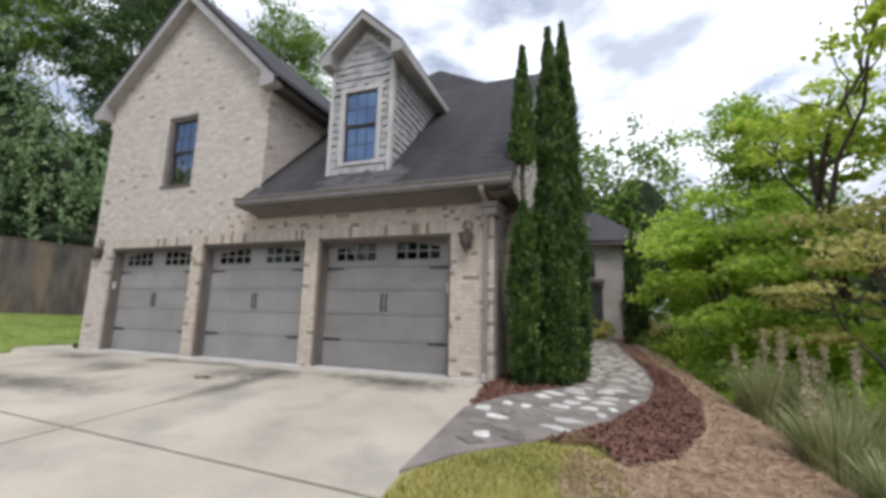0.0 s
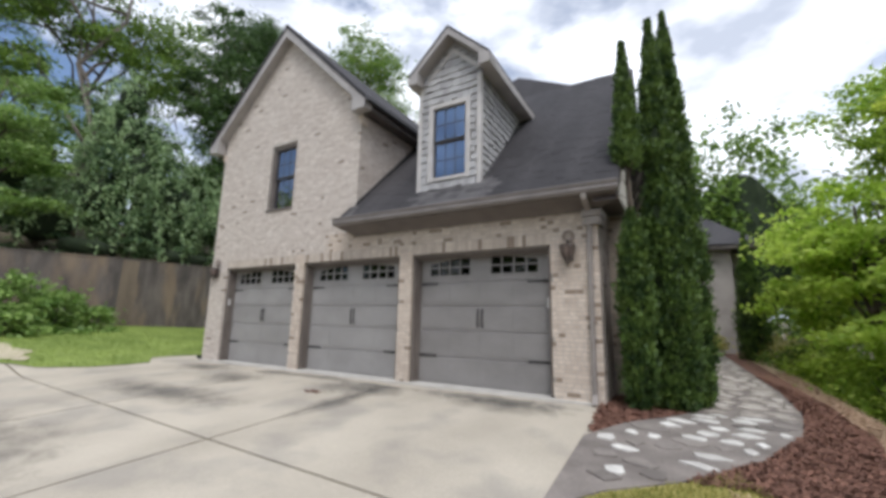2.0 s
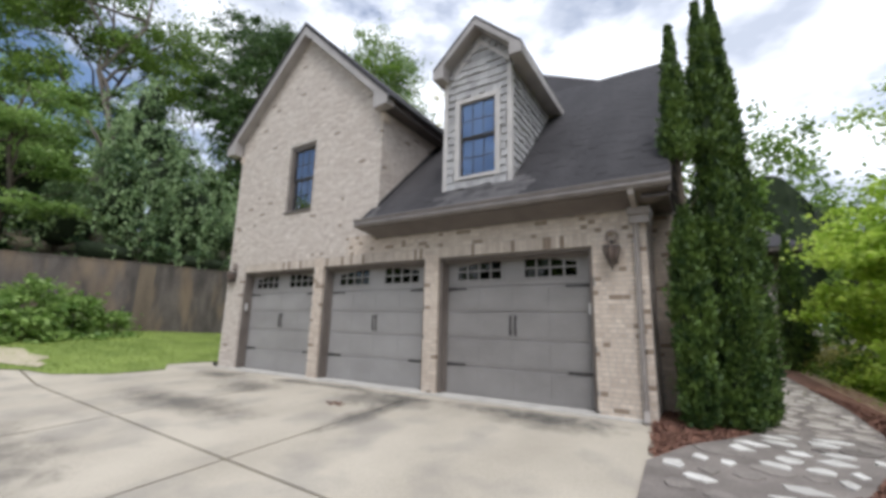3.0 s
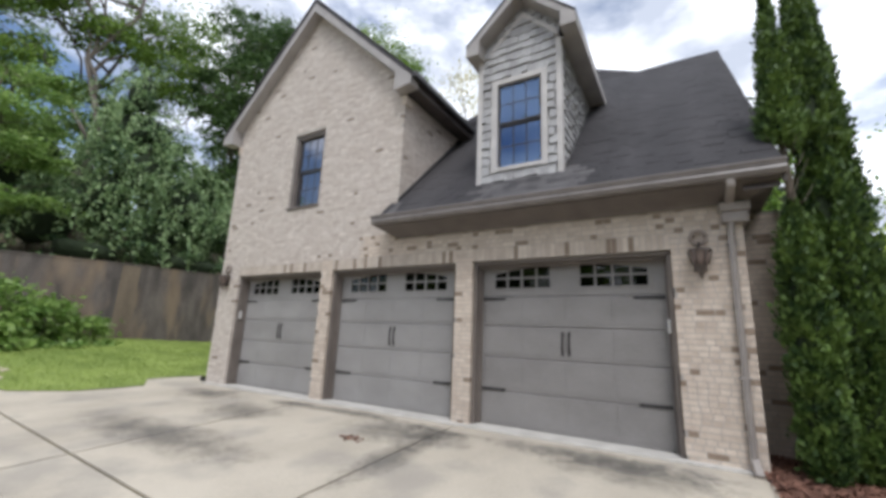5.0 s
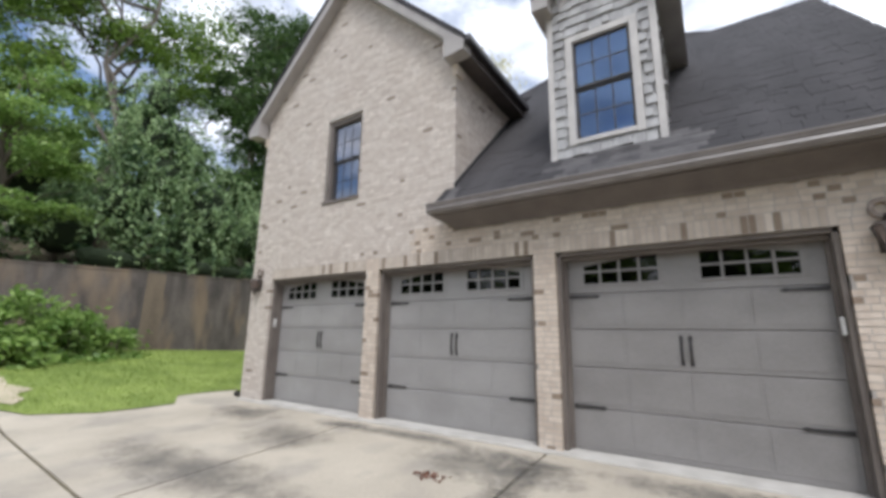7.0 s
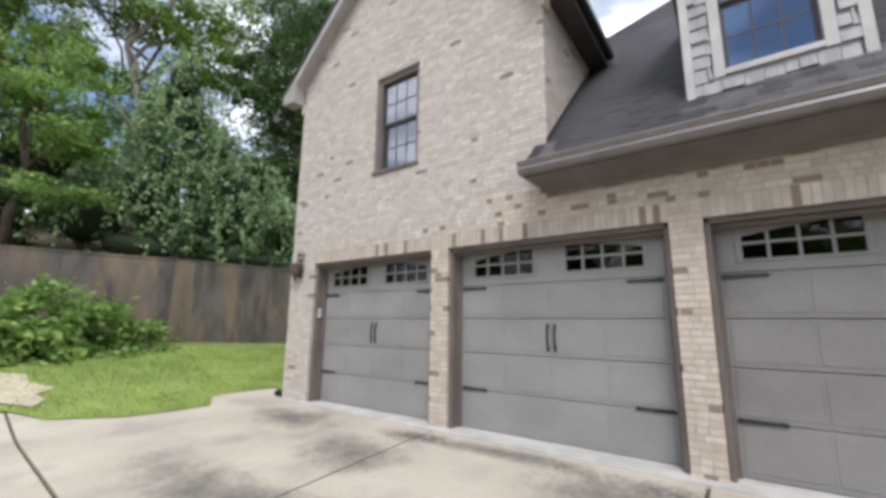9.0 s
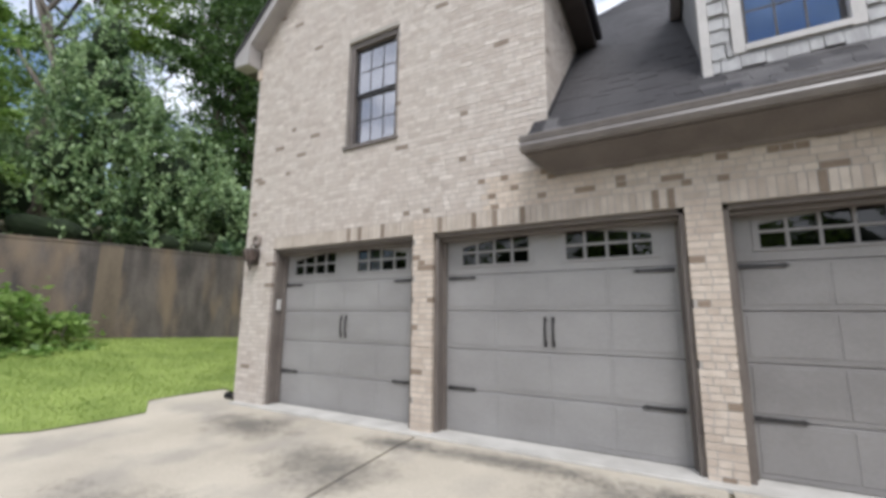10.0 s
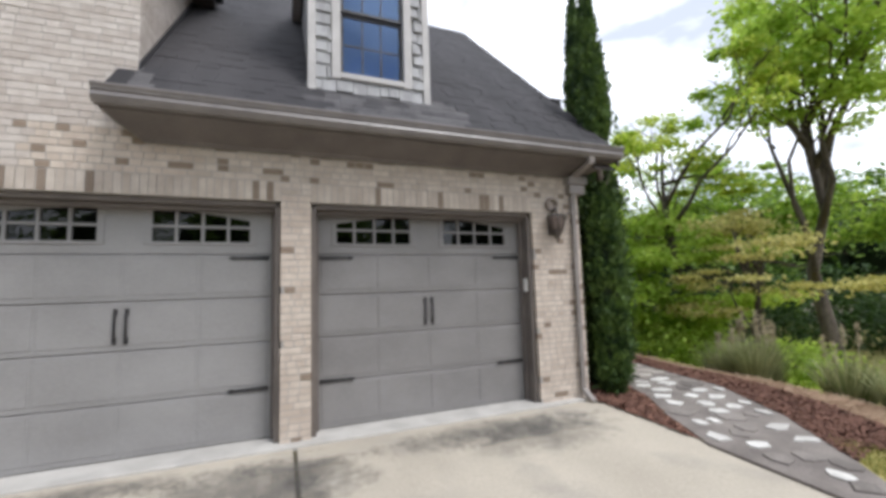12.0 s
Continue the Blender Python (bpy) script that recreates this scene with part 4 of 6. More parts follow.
def wall_lantern(at):
    """A shield-shaped half lantern under a round plaque."""
    lamp = empty("wall_lantern", at)
    bm = bmesh.new()
    box(bm, -0.07, 0.07, -0.02, 0.0, -0.10, 0.16, 0.01)
    part("backplate", bm, M_BRONZE, lamp)
    bm = bmesh.new()
    ring = [(0.078 * math.cos(a), -0.03, 0.315 + 0.078 * math.sin(a)) for a in np.linspace(0, 2 * math.pi, 17)]
    tube(bm, ring, 0.024, 7)
    part("round_plaque", bm, M_TERRA, lamp, "pale rusty ring plaque")
    bm = bmesh.new()
    tube(bm, [(0, -0.02, 0.20), (0, -0.07, 0.25), (0, -0.115, 0.22), (0, -0.115, 0.16)], [0.013, 0.012, 0.011, 0.012], 8)
    part("scroll_arm", bm, M_BRONZE, lamp)
    bm = bmesh.new()
    bmesh.ops.create_cone(bm, cap_ends=True, segments=6, radius1=0.14, radius2=0.115, depth=0.03, matrix=Matrix.Translation((0, -0.115, 0.145)))
    part("cap", bm, M_BRONZE, lamp)
    bm = bmesh.new()
    bmesh.ops.create_cone(bm, cap_ends=True, segments=6, radius1=0.075, radius2=0.118, depth=0.16, matrix=Matrix.Translation((0, -0.115, 0.05)))
    part("glass", bm, M_LAMP_GLASS, lamp, "cloudy brown glass")
    for k in range(6):
        bm = bmesh.new()
        t = 2 * math.pi * k / 6
        tube(bm, [(0.122 * math.cos(t), -0.115 + 0.122 * math.sin(t), 0.13), (0.078 * math.cos(t), -0.115 + 0.078 * math.sin(t), -0.03)], 0.01, 5)
        part("cage_bar", bm, M_BRONZE, lamp)
    bm = bmesh.new()
    bmesh.ops.create_cone(bm, cap_ends=True, segments=6, radius1=0.008, radius2=0.084, depth=0.15, matrix=Matrix.Translation((0, -0.115, -0.105)))
    bmesh.ops.create_icosphere(bm, subdivisions=1, radius=0.014, matrix=Matrix.Translation((0, -0.115, -0.185)))
    part("finial", bm, M_BRONZE, lamp)
    return tagged(lamp, "rusty bronze wall lantern under a ring plaque on brick", "wall lamp", "wall lanterns")


lantern = wall_lantern((0.30, -0.002, 2.24))
copy_thing(lantern, Matrix.Translation((-9.2, -0.002, 2.30)))

# drain pipe end at the house corner, leaf debris on the concrete
bm = bmesh.new()
for k in range(5):
    tube(bm, [(-9.62 - 0.05 * k, 0.12, 0.06), (-9.65 - 0.05 * k, 0.12, 0.055)], [0.055, 0.05], 10)
tube(bm, [(-9.45, 0.12, 0.065), (-9.86, 0.12, 0.05)], 0.045, 10)
tagged(finish("drain_pipe", bm, M_BLACK), "black corrugated drain pipe end at the house corner", "pipe")

# ---- retaining wall ----

rw = tagged(empty("retaining_wall", (-16.6, 0.6, 0.6)), "weathered stained concrete retaining wall above the lawn", "wall", kind="structure")
rw.matrix_world = Matrix()


def wall_run(name, p, q, z0, z1, thick, mat):
    bm = bmesh.new()
    d = Vector((q[0] - p[0], q[1] - p[1], 0)).normalized()
    nrm = Vector((-d.y, d.x, 0)) * thick
    if nrm.x > 0:
        nrm = -nrm
    prism(bm, [(p[0], p[1]), (q[0], q[1]), (q[0] + nrm.x, q[1] + nrm.y), (p[0] + nrm.x, p[1] + nrm.y)], "z", z0, z1)
    part(name, bm, mat, rw)


WTOP = 3.22
corner = (wall_x(0.65), 0.65)
wall_run("wall_panel", (wall_x(14), 14), (wall_x(1.15), 1.15), -0.1, WTOP, 0.3, M_RETAIN)
wall_run("pale_panel", (wall_x(1.15) + 0.01, 1.15), (corner[0] + 0.01, corner[1]), -0.1, WTOP, 0.31, M_RETAIN_PALE)
for k in range(5):
    ya, yb2 = 0.65 - 3.6 * k, 0.65 - 3.6 * (k + 1)
    wall_run("wall_panel", (wall_x(ya), ya), (wall_x(yb2), yb2), -0.9, WTOP, 0.3, M_RETAIN)
wall_run("coping", (wall_x(14) + 0.02, 14), (corner[0] + 0.02, corner[1]), WTOP, WTOP + 0.06, 0.36, M_RETAIN)
wall_run("coping", (corner[0] + 0.02, corner[1]), (wall_x(-17.3) + 0.02, -17.3), WTOP, WTOP + 0.06, 0.36, M_RETAIN)

# ---- far wing of the house ----
wing = tagged(empty("house_wing", (2, 12, 0)), "distant stucco house wing with a dark hip roof", "house")
wing.matrix_world = Matrix()
bm = bmesh.new()
box(bm, 0.7, 3.45, 11.0, 18.0, -0.3, 4.1)
box(bm, 3.45, 4.2, 13.0, 18.0, -0.3, 4.1)
part("wall", bm, M_STUCCO, wing)
bm = bmesh.new()
vs = [bm.verts.new(p) for p in ((0.2, 10.5, 4.15), (4.4, 10.6, 4.05), (4.9, 18.5, 4.05), (0.2, 18.5, 4.15), (1.0, 14.0, 6.2), (2.6, 14.6, 6.2))]
for f in ((0, 1, 5, 4), (1, 2, 5), (2, 3, 4, 5), (3, 0, 4), (0, 3, 2, 1)):
    bm.faces.new([vs[i] for i in f])
part("roof", bm, M_SHINGLE, wing, "dark shingle hip roof")
bm = bmesh.new()
box(bm, 0.3, 4.35, 10.62, 10.95, 3.92, 4.06, 0.01)
part("fascia", bm, M_TRIM, wing)
bm = bmesh.new()
box(bm, 2.0, 2.75, 10.7, 10.99, 2.45, 2.58, 0.01)
part("ledge", bm, M_TRIM, wing)
bm = bmesh.new()
pts = [(1.85, 2.7), (2.4, 2.7), (2.4, 3.45)] + [(2.125 + 0.275 * math.cos(a), 3.45 + 0.35 * math.sin(a)) for a in np.linspace(0.2, math.pi - 0.2, 9)] + [(1.85, 3.45)]
prism(bm, pts, "y", 10.95, 10.995)
archw = part("arched_window", bm, M_SASH, wing, "dark arched window")
bm = bmesh.new()
prism(bm, [(1.9, 2.75), (2.35, 2.75), (2.35, 3.4), (1.9, 3.4)], "y", 10.94, 10.948)
part("pane", bm, M_GLASS_DOOR, archw)
bm = bmesh.new()
box(bm, 2.2, 2.65, 10.93, 10.99, 0.3, 2.3, 0.01)
part("entry_door", bm, M_SASH, wing, "dark entry door")
bm = bmesh.new()
box(bm, 3.5, 4.3, 9.7, 10.0, 0.0, 0.42, 0.02)
tagged(finish("low_stone_wall", bm, M_STUCCO), "low grey stone wall beside the walk", "wall")

# ---- foliage ----
rng = np.random.default_rng(7)


def leaves(name, pos, size, mat, parent, up=0.3, slim=0.55, droop=0.0):
    """Folded four-cornered leaves at pos, turned at random."""
    n = len(pos)
    d = rng.normal(size=(n, 3))
    d[:, 2] = d[:, 2] * 0.6 - droop
    d /= np.linalg.norm(d, axis=1)[:, None]
    t = rng.normal(size=(n, 3))
    t[:, 2] += up
    w = np.cross(d, t)
    w /= np.linalg.norm(w, axis=1)[:, None] + 1e-6
    nrm = np.cross(w, d)
    s = (size * rng.uniform(0.6, 1.35, n))[:, None]
    a = pos - d * s * 0.5
    c = pos + d * s * 0.5
    b = pos + w * s * 0.5 * slim + nrm * s * 0.1
    e = pos - w * s * 0.5 * slim + nrm * s * 0.1
    v = np.stack([a, b, c, e], 1).reshape(-1, 3)
    f = np.arange(4 * n).reshape(-1, 4)
    return raw(name, v, f, mat, parent)


def cloud(blobs, n, clump=0.16, shell=0.55, flat=0.7, per=70):
    """Leaf places in uneven clumps over ellipsoids (x, y, z, rx, ry, rz)."""
    blobs = np.array([(b[0], b[1], b[2], b[3], b[4] if len(b) > 4 else b[3], b[5] if len(b) > 5 else b[3] * 0.8) for b in blobs])
    vol = (blobs[:, 3] * blobs[:, 4] * blobs[:, 5]) ** (2 / 3)
    out = []
    for bl, share in zip(blobs, vol / vol.sum()):
        m = max(20, int(n * share))
        k = max(6, m // per)
        u = rng.normal(size=(k, 3))
        u /= np.linalg.norm(u, axis=1)[:, None]
        r = shell + (1.12 - shell) * rng.random(k) ** 0.7
        centres = u * r[:, None]
        pick = rng.integers(0, k, m)
        spread = clump * rng.uniform(0.5, 1.6, k)[pick]
        p = centres[pick] + rng.normal(size=(m, 3)) * spread[:, None] * np.array([1, 1, flat])
        out.append(bl[:3] + p * bl[3:6])
    return np.concatenate(out)


def limb_path(a, b, sag, seed):
    r = random.Random(seed)
    a, b = Vector(a), Vector(b)
    pts = []
    for i in range(6):
        t = i / 5
        p = a.lerp(b, t)
        p += Vector((r.uniform(-1, 1), r.uniform(-1, 1), r.uniform(-0.5, 0.5))) * 0.06 * (b - a).length * math.sin(math.pi * t)
        p.z += sag * math.sin(math.pi * t)
        pts.append(tuple(p))
    return pts


def tree(name, label, base, top, radius, blobs, n, size, mat, bark=None, clump=0.16, shell=0.5, slim=0.55, fork=0.35, up=0.3, per=70):
    bark = bark or M_BARK
    ob = empty(name, base)
    ob.matrix_world = Matrix()
    bm = bmesh.new()
    trunk = limb_path(base, top, 0.0, int(abs(base[0] * 31 + base[1] * 17)))
    tube(bm, [(base[0], base[1], base[2] - 0.2)] + trunk[1:], [radius * 1.25] + [radius * (1 - 0.16 * i) for i in range(1, 6)], 10)
    part("trunk", bm, bark, ob)
    for i, bl in enumerate(blobs):
        t = min(0.95, fork + (1 - fork) * 0.85 * i / max(1, len(blobs)))
        k = min(4, int(t * 5))
        start = Vector(trunk[k]).lerp(Vector(trunk[k + 1]), t * 5 - k)
        bm = bmesh.new()
        end = (bl[0], bl[1], bl[2] + bl[3] * 0.3)
        tube(bm, limb_path(tuple(start), end, 0.1 * bl[3], i + 3), [radius * 0.45, radius * 0.36, radius * 0.28, radius * 0.2, radius * 0.13, radius * 0.06], 6)
        for q in range(4):
            a = 2.4 * q + i
            mid = Vector(start).lerp(Vector(end), 0.6 + 0.1 * q)
            tip = (bl[0] + 0.8 * bl[3] * math.cos(a), bl[1] + 0.8 * bl[3] * math.sin(a), bl[2] + bl[3] * (0.1 + 0.15 * q))
            tube(bm, limb_path(tuple(mid), tip, 0.05, q), [radius * 0.16, radius * 0.13, radius * 0.1, radius * 0.08, radius * 0.05, radius * 0.02], 5)
        part("limb", bm, bark, ob)
    leaves("crown", cloud(blobs, n, clump, shell, per=per), size, mat, ob, slim=slim, up=up)
    return tagged(ob, label, "tree")


# arborvitae beside the garage corner


def arborvitae(at, top, width, n, bands, label, pinch=None):
    """A column of upright sprays in lumps; bands are (low, high, share of the width), bare trunk between them."""
    ob = empty("arborvitae", at)
    ob.matrix_world = Matrix()
    bm = bmesh.new()
    tube(bm, [(at[0], at[1], at[2] - 0.1), (at[0] + 0.03, at[1], at[2] + 2.0), (at[0] - 0.01, at[1], at[2] + 3.4), (at[0], at[1], top - 0.3)], [0.06, 0.05, 0.04, 0.01], 8)
    part("trunk", bm, M_BARK, ob)
    z0 = at[2] + 0.05

    def reach(z, a=0.0):
        t = (z - z0) / (top - z0)
        r = width * min(1.0, 0.8 + 0.9 * t) * (1 - max(0, (t - 0.22) / 0.78) ** 1.35 * 0.93)
        if pinch:
            r *= 1 - 0.42 * math.exp(-((z - pinch) / 0.38) ** 2)
        return r * (1 + 0.22 * noise.noise((at[0] * 3 + 1.6 * math.cos(a), 1.6 * math.sin(a), z * 1.7)))
    pos, away = [], []
    for lo, hi, share in bands:
        # dark core paints the shade seen between the lumps of sprays
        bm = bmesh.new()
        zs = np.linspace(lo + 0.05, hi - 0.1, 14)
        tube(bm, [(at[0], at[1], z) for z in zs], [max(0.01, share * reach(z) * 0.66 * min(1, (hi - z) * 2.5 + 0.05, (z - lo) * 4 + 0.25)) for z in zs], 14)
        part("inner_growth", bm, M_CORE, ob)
        m = int(n * (hi - lo) / (top - z0))
        k = max(12, m // 42)
        cz = lo + (hi - lo) * rng.random(k) ** 1.1
        ca = rng.random(k) * 2 * math.pi
        cr = np.array([reach(q, w) for q, w in zip(cz, ca)]) * share * rng.uniform(0.72, 1.02, k)
        cr = cr * np.minimum(1, np.minimum((hi - cz) * 1.8 + 0.06, (cz - lo) * 4 + 0.6))
        pick = rng.integers(0, k, m)
        lump = (0.03 + 0.17 * np.minimum(cr, 0.45))[pick][:, None]
        c = np.stack([at[0] + cr * np.cos(ca), at[1] + cr * np.sin(ca), cz], 1)[pick]
        off = rng.normal(size=(m, 3)) * np.array([0.55, 0.55, 1.05])
        pos.append(c + off * lump)
        away.append(np.stack([np.cos(ca), np.sin(ca), np.zeros(k)], 1)[pick] + 0.5 * off)
    pos, out = np.concatenate(pos), np.concatenate(away)
    out /= np.linalg.norm(out, axis=1)[:, None] + 1e-6
    n2 = len(pos)
    d = out * 0.6 + rng.normal(size=(n2, 3)) * 0.3 + np.array([0, 0, 0.7])
    d /= np.linalg.norm(d, axis=1)[:, None]
    w = np.cross(d, out + rng.normal(size=(n2, 3)) * 0.6)
    w /= np.linalg.norm(w, axis=1)[:, None] + 1e-6
    s = rng.uniform(0.04, 0.095, n2)[:, None]
    v = np.stack([pos - d * s * 0.5, pos + w * s * 0.3, pos + d * s * 0.6, pos - w * s * 0.3], 1).reshape(-1, 3)
    raw("crown", v, np.arange(4 * n2).reshape(-1, 4), M_LEAF_CONIFER, ob)
    # bare twigs where the growth is thin
    for (_, a0, _), (b0, _, _) in zip(bands, bands[1:]):
        bm = bmesh.new()
        for q in range(14):
            z, t = a0 + (b0 - a0) * (q + 0.5) / 14, 2.4 * q
            tube(bm, [(at[0], at[1], z - 0.1), (at[0] + 0.12 * math.cos(t), at[1] + 0.12 * math.sin(t), z), (at[0] + 0.2 * math.cos(t), at[1] + 0.2 * math.sin(t), z + 0.16)], [0.008, 0.006, 0.003], 4)
        part("bare_twigs", bm, M_BARK, ob)
    return tagged(ob, label, "tree", "arborvitae row")


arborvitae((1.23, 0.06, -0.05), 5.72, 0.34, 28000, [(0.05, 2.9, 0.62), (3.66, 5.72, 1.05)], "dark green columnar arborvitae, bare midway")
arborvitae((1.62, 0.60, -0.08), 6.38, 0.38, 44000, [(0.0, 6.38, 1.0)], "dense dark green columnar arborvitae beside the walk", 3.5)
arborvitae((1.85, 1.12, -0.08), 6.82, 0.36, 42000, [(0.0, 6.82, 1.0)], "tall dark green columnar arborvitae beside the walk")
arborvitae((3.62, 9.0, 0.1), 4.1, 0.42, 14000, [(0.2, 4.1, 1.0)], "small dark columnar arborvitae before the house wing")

dead = empty("dead_leaves", (-3.73, -1.42, -0.04))
dead.matrix_world = Matrix()
dp = np.stack([-3.73 + rng.normal(size=40) * 0.09, -1.42 + rng.normal(size=40) * 0.05, np.full(40, ground_z(-3.73, -1.42) + 0.012)], 1)
leaves("leaf", dp, 0.06, M_MULCH, dead)
tagged(dead, "small heap of dead brown leaves on the concrete", "leaves")

# vine-covered bank behind the retaining wall
vines = empty("vine_thicket", (-21, 2, 3))
vines.matrix_world = Matrix()
VB = [(-21.6, 2.0, 11.9, 1.1, 1.1, 1.6), (-21.5, 2.1, 10.0, 1.6, 1.6, 1.8), (-21.0, 2.5, 7.9, 2.0, 2.1, 2.2), (-20.7, 4.1, 6.8, 1.9, 2.0, 2.0), (-20.4, 5.6, 5.7, 1.8, 1.9, 1.9), (-20.1, 7.2, 5.0, 1.8, 2.0, 1.8), (-20.7, 1.0, 6.3, 1.8, 1.8, 2.2), (-20.3, 3.0, 5.0, 1.8, 2.0, 2.0), (-20.9, -0.6, 5.0, 1.6, 1.6, 1.8),
      (-19.6, 9.2, 4.8, 2.1, 2.3, 2.1), (-19.0, 11.8, 5.2, 2.4, 2.6, 2.6), (-22.6, -3.0, 5.2, 2.0, 2.2, 2.2), (-21.6, -5.6, 5.2, 2.3, 2.4, 2.4), (-22.4, -9.2, 5.6, 2.6, 2.6, 2.8), (-23.5, -13, 6.0, 3, 3, 3.2),
      (-19.2, 0.5, 3.8, 1.4, 2.2, 0.9), (-18.9, 4.2, 3.8, 1.4, 2.2, 1.0), (-18.2, 8.0, 3.9, 1.4, 2.4, 1.0)]
# hanging strands of vine over the outer growth
strands = []
for b in VB[:11]:
    k = int(15 * (b[3] * b[4] * b[5]) ** (2 / 3))
    u = rng.normal(size=(k, 3))
    u[:, 2] = np.abs(u[:, 2]) * 0.9 - 0.3
    u /= np.linalg.norm(u, axis=1)[:, None]
    start = np.array(b[:3]) + u * np.array(b[3:6]) * rng.uniform(0.95, 1.12, k)[:, None]
    long = rng.uniform(0.7, 2.4, k)
    side = rng.normal(size=(k, 3)) * np.array([0.3, 0.6, 0.0])
    for j in range(46):
        t = j / 45
        p = start + (u * np.array([0.5, 0.5, 0.1]) + side) * (t * (1.3 - 0.5 * t)) * long[:, None]
        p[:, 2] -= long * t ** 1.7
        strands.append(p + rng.normal(size=(k, 3)) * 0.07)
# strand leaves are coloured paler than the leaves behind them
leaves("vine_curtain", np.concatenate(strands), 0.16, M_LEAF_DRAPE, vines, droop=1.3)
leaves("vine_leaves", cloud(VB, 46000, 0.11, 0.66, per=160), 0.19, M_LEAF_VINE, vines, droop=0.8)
for i, b in enumerate(VB[:14]):
    bm = bmesh.new()
    tube(bm, limb_path((b[0] - 0.5, b[1], 2.8), (b[0], b[1], b[2] + b[5] * 0.7), 0, i), [0.12, 0.11, 0.09, 0.07, 0.05, 0.02], 7)
    part("stem", bm, M_BARK, vines)
# near-black lumps put in the deep shade behind the vine leaves
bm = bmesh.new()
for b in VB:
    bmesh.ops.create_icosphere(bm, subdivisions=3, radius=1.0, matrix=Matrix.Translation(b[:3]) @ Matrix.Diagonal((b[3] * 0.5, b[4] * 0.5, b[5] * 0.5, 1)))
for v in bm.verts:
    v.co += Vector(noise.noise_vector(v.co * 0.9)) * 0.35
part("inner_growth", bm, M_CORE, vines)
tagged(vines, "tall thicket of trees smothered in green vines", "thicket")

tree("tree", "tall slender tree with pale leaning trunk and thin crown", (-23.0, -0.5, 3.6), (-23.8, 2.0, 20.0), 0.24,
     [(-24.4, -1.8, 13.2, 1.7), (-24.2, 3.4, 14.6, 1.5), (-24.6, -0.4, 16.4, 1.9), (-24.2, 4.0, 17.6, 1.8), (-24.0, 0.8, 19.6, 2.0), (-24.4, -2.8, 18.4, 1.7), (-24.6, 1.4, 15.4, 1.4), (-25.0, -3.6, 15.6, 1.7)], 17000, 0.2, M_LEAF_MID, M_BARK_PALE, 0.2, 0.3, per=110)
tree("tree", "tall leafy tree on the wooded bank", (-27.5, -3.4, 4.8), (-27.5, -3.0, 18.0), 0.24,
     [(-26.5, -1.4, 9.8, 1.9), (-27.0, -4.2, 11.2, 2.2), (-26.5, -1.6, 13.0, 1.5), (-27.5, -4.6, 15.0, 2.0), (-27.5, -2.4, 17.5, 1.7), (-27.0, 1.0, 12.0, 1.7), (-27.5, -6.6, 13.0, 2.2)], 22000, 0.2, M_LEAF_FRESH, None, 0.19, 0.35, per=110)
tree("tree", "tall thin-crowned tree high on the wooded bank", (-26.5, 2.0, 5.0), (-26.0, 2.4, 19.0), 0.2,
     [(-25.5, 4.6, 14.0, 1.6), (-26.0, 1.2, 12.6, 1.5), (-25.5, 3.0, 16.8, 1.8), (-26.0, -1.2, 16.8, 1.8), (-26.0, 5.6, 18.6, 2.0), (-26.0, -5.0, 17.2, 2.0), (-26.0, -0.6, 20.4, 2.0), (-26.0, -4.4, 13.6, 1.7)], 13000, 0.2, M_LEAF_MID, M_BARK_PALE, 0.2, 0.3, per=110)
tree("tree", "tall full-crowned green tree beyond the brick gable", (-22.5, 9.0, 4.0), (-22.5, 9.0, 18.0), 0.32,
     [(-21.5, 7.6, 9.2, 1.8), (-22.5, 10.8, 9.5, 2.4), (-22.0, 6.9, 12.4, 1.6), (-22.5, 9.6, 13.0, 2.5), (-22.2, 7.2, 15.6, 2.0), (-22.0, 10.5, 17.0, 2.5), (-22.5, 7.8, 18.8, 2.0), (-22.5, 10.2, 20.4, 2.1), (-22.4, 6.2, 8.6, 1.3), (-22.6, 5.6, 13.8, 1.3)], 44000, 0.20, M_LEAF_DARK, None, 0.18, 0.45, per=120)
tree("tree", "green leafy tree deep in the wood", (-30.0, 10.0, 6.0), (-30.0, 10.5, 25.0), 0.3,
     [(-29.5, 11, 12.0, 2.4), (-30, 13, 16.0, 2.6), (-30, 9.6, 19, 2.0), (-29.5, 12, 22, 2.6), (-29.5, 11, 25.5, 2.4), (-30, 6.4, 13.2, 1.9), (-30, 7.2, 18.4, 1.8)], 24000, 0.24, M_LEAF_DARK, None, 0.18, 0.4, per=200)
tree("tree", "young leafy tree with layered boughs above the wall", (-20.3, -2.6, 3.2), (-20.3, -2.6, 10.0), 0.16,
     [(-18.8, -2.0, 5.0, 1.5, 1.7, 0.3), (-19.0, -1.8, 6.7, 1.5, 1.5, 0.35), (-19.3, -2.6, 8.1, 1.6, 1.6, 0.4), (-19.9, -2.2, 9.6, 1.3, 1.3, 0.45), (-18.8, -4.9, 5.7, 1.6, 1.7, 0.35), (-19.2, -5.0, 7.6, 1.6, 1.6, 0.4), (-19.6, -4.6, 9.4, 1.4, 1.4, 0.45)], 13000, 0.15, M_LEAF_FRESH, None, 0.17, 0.2, up=1.8, per=120)
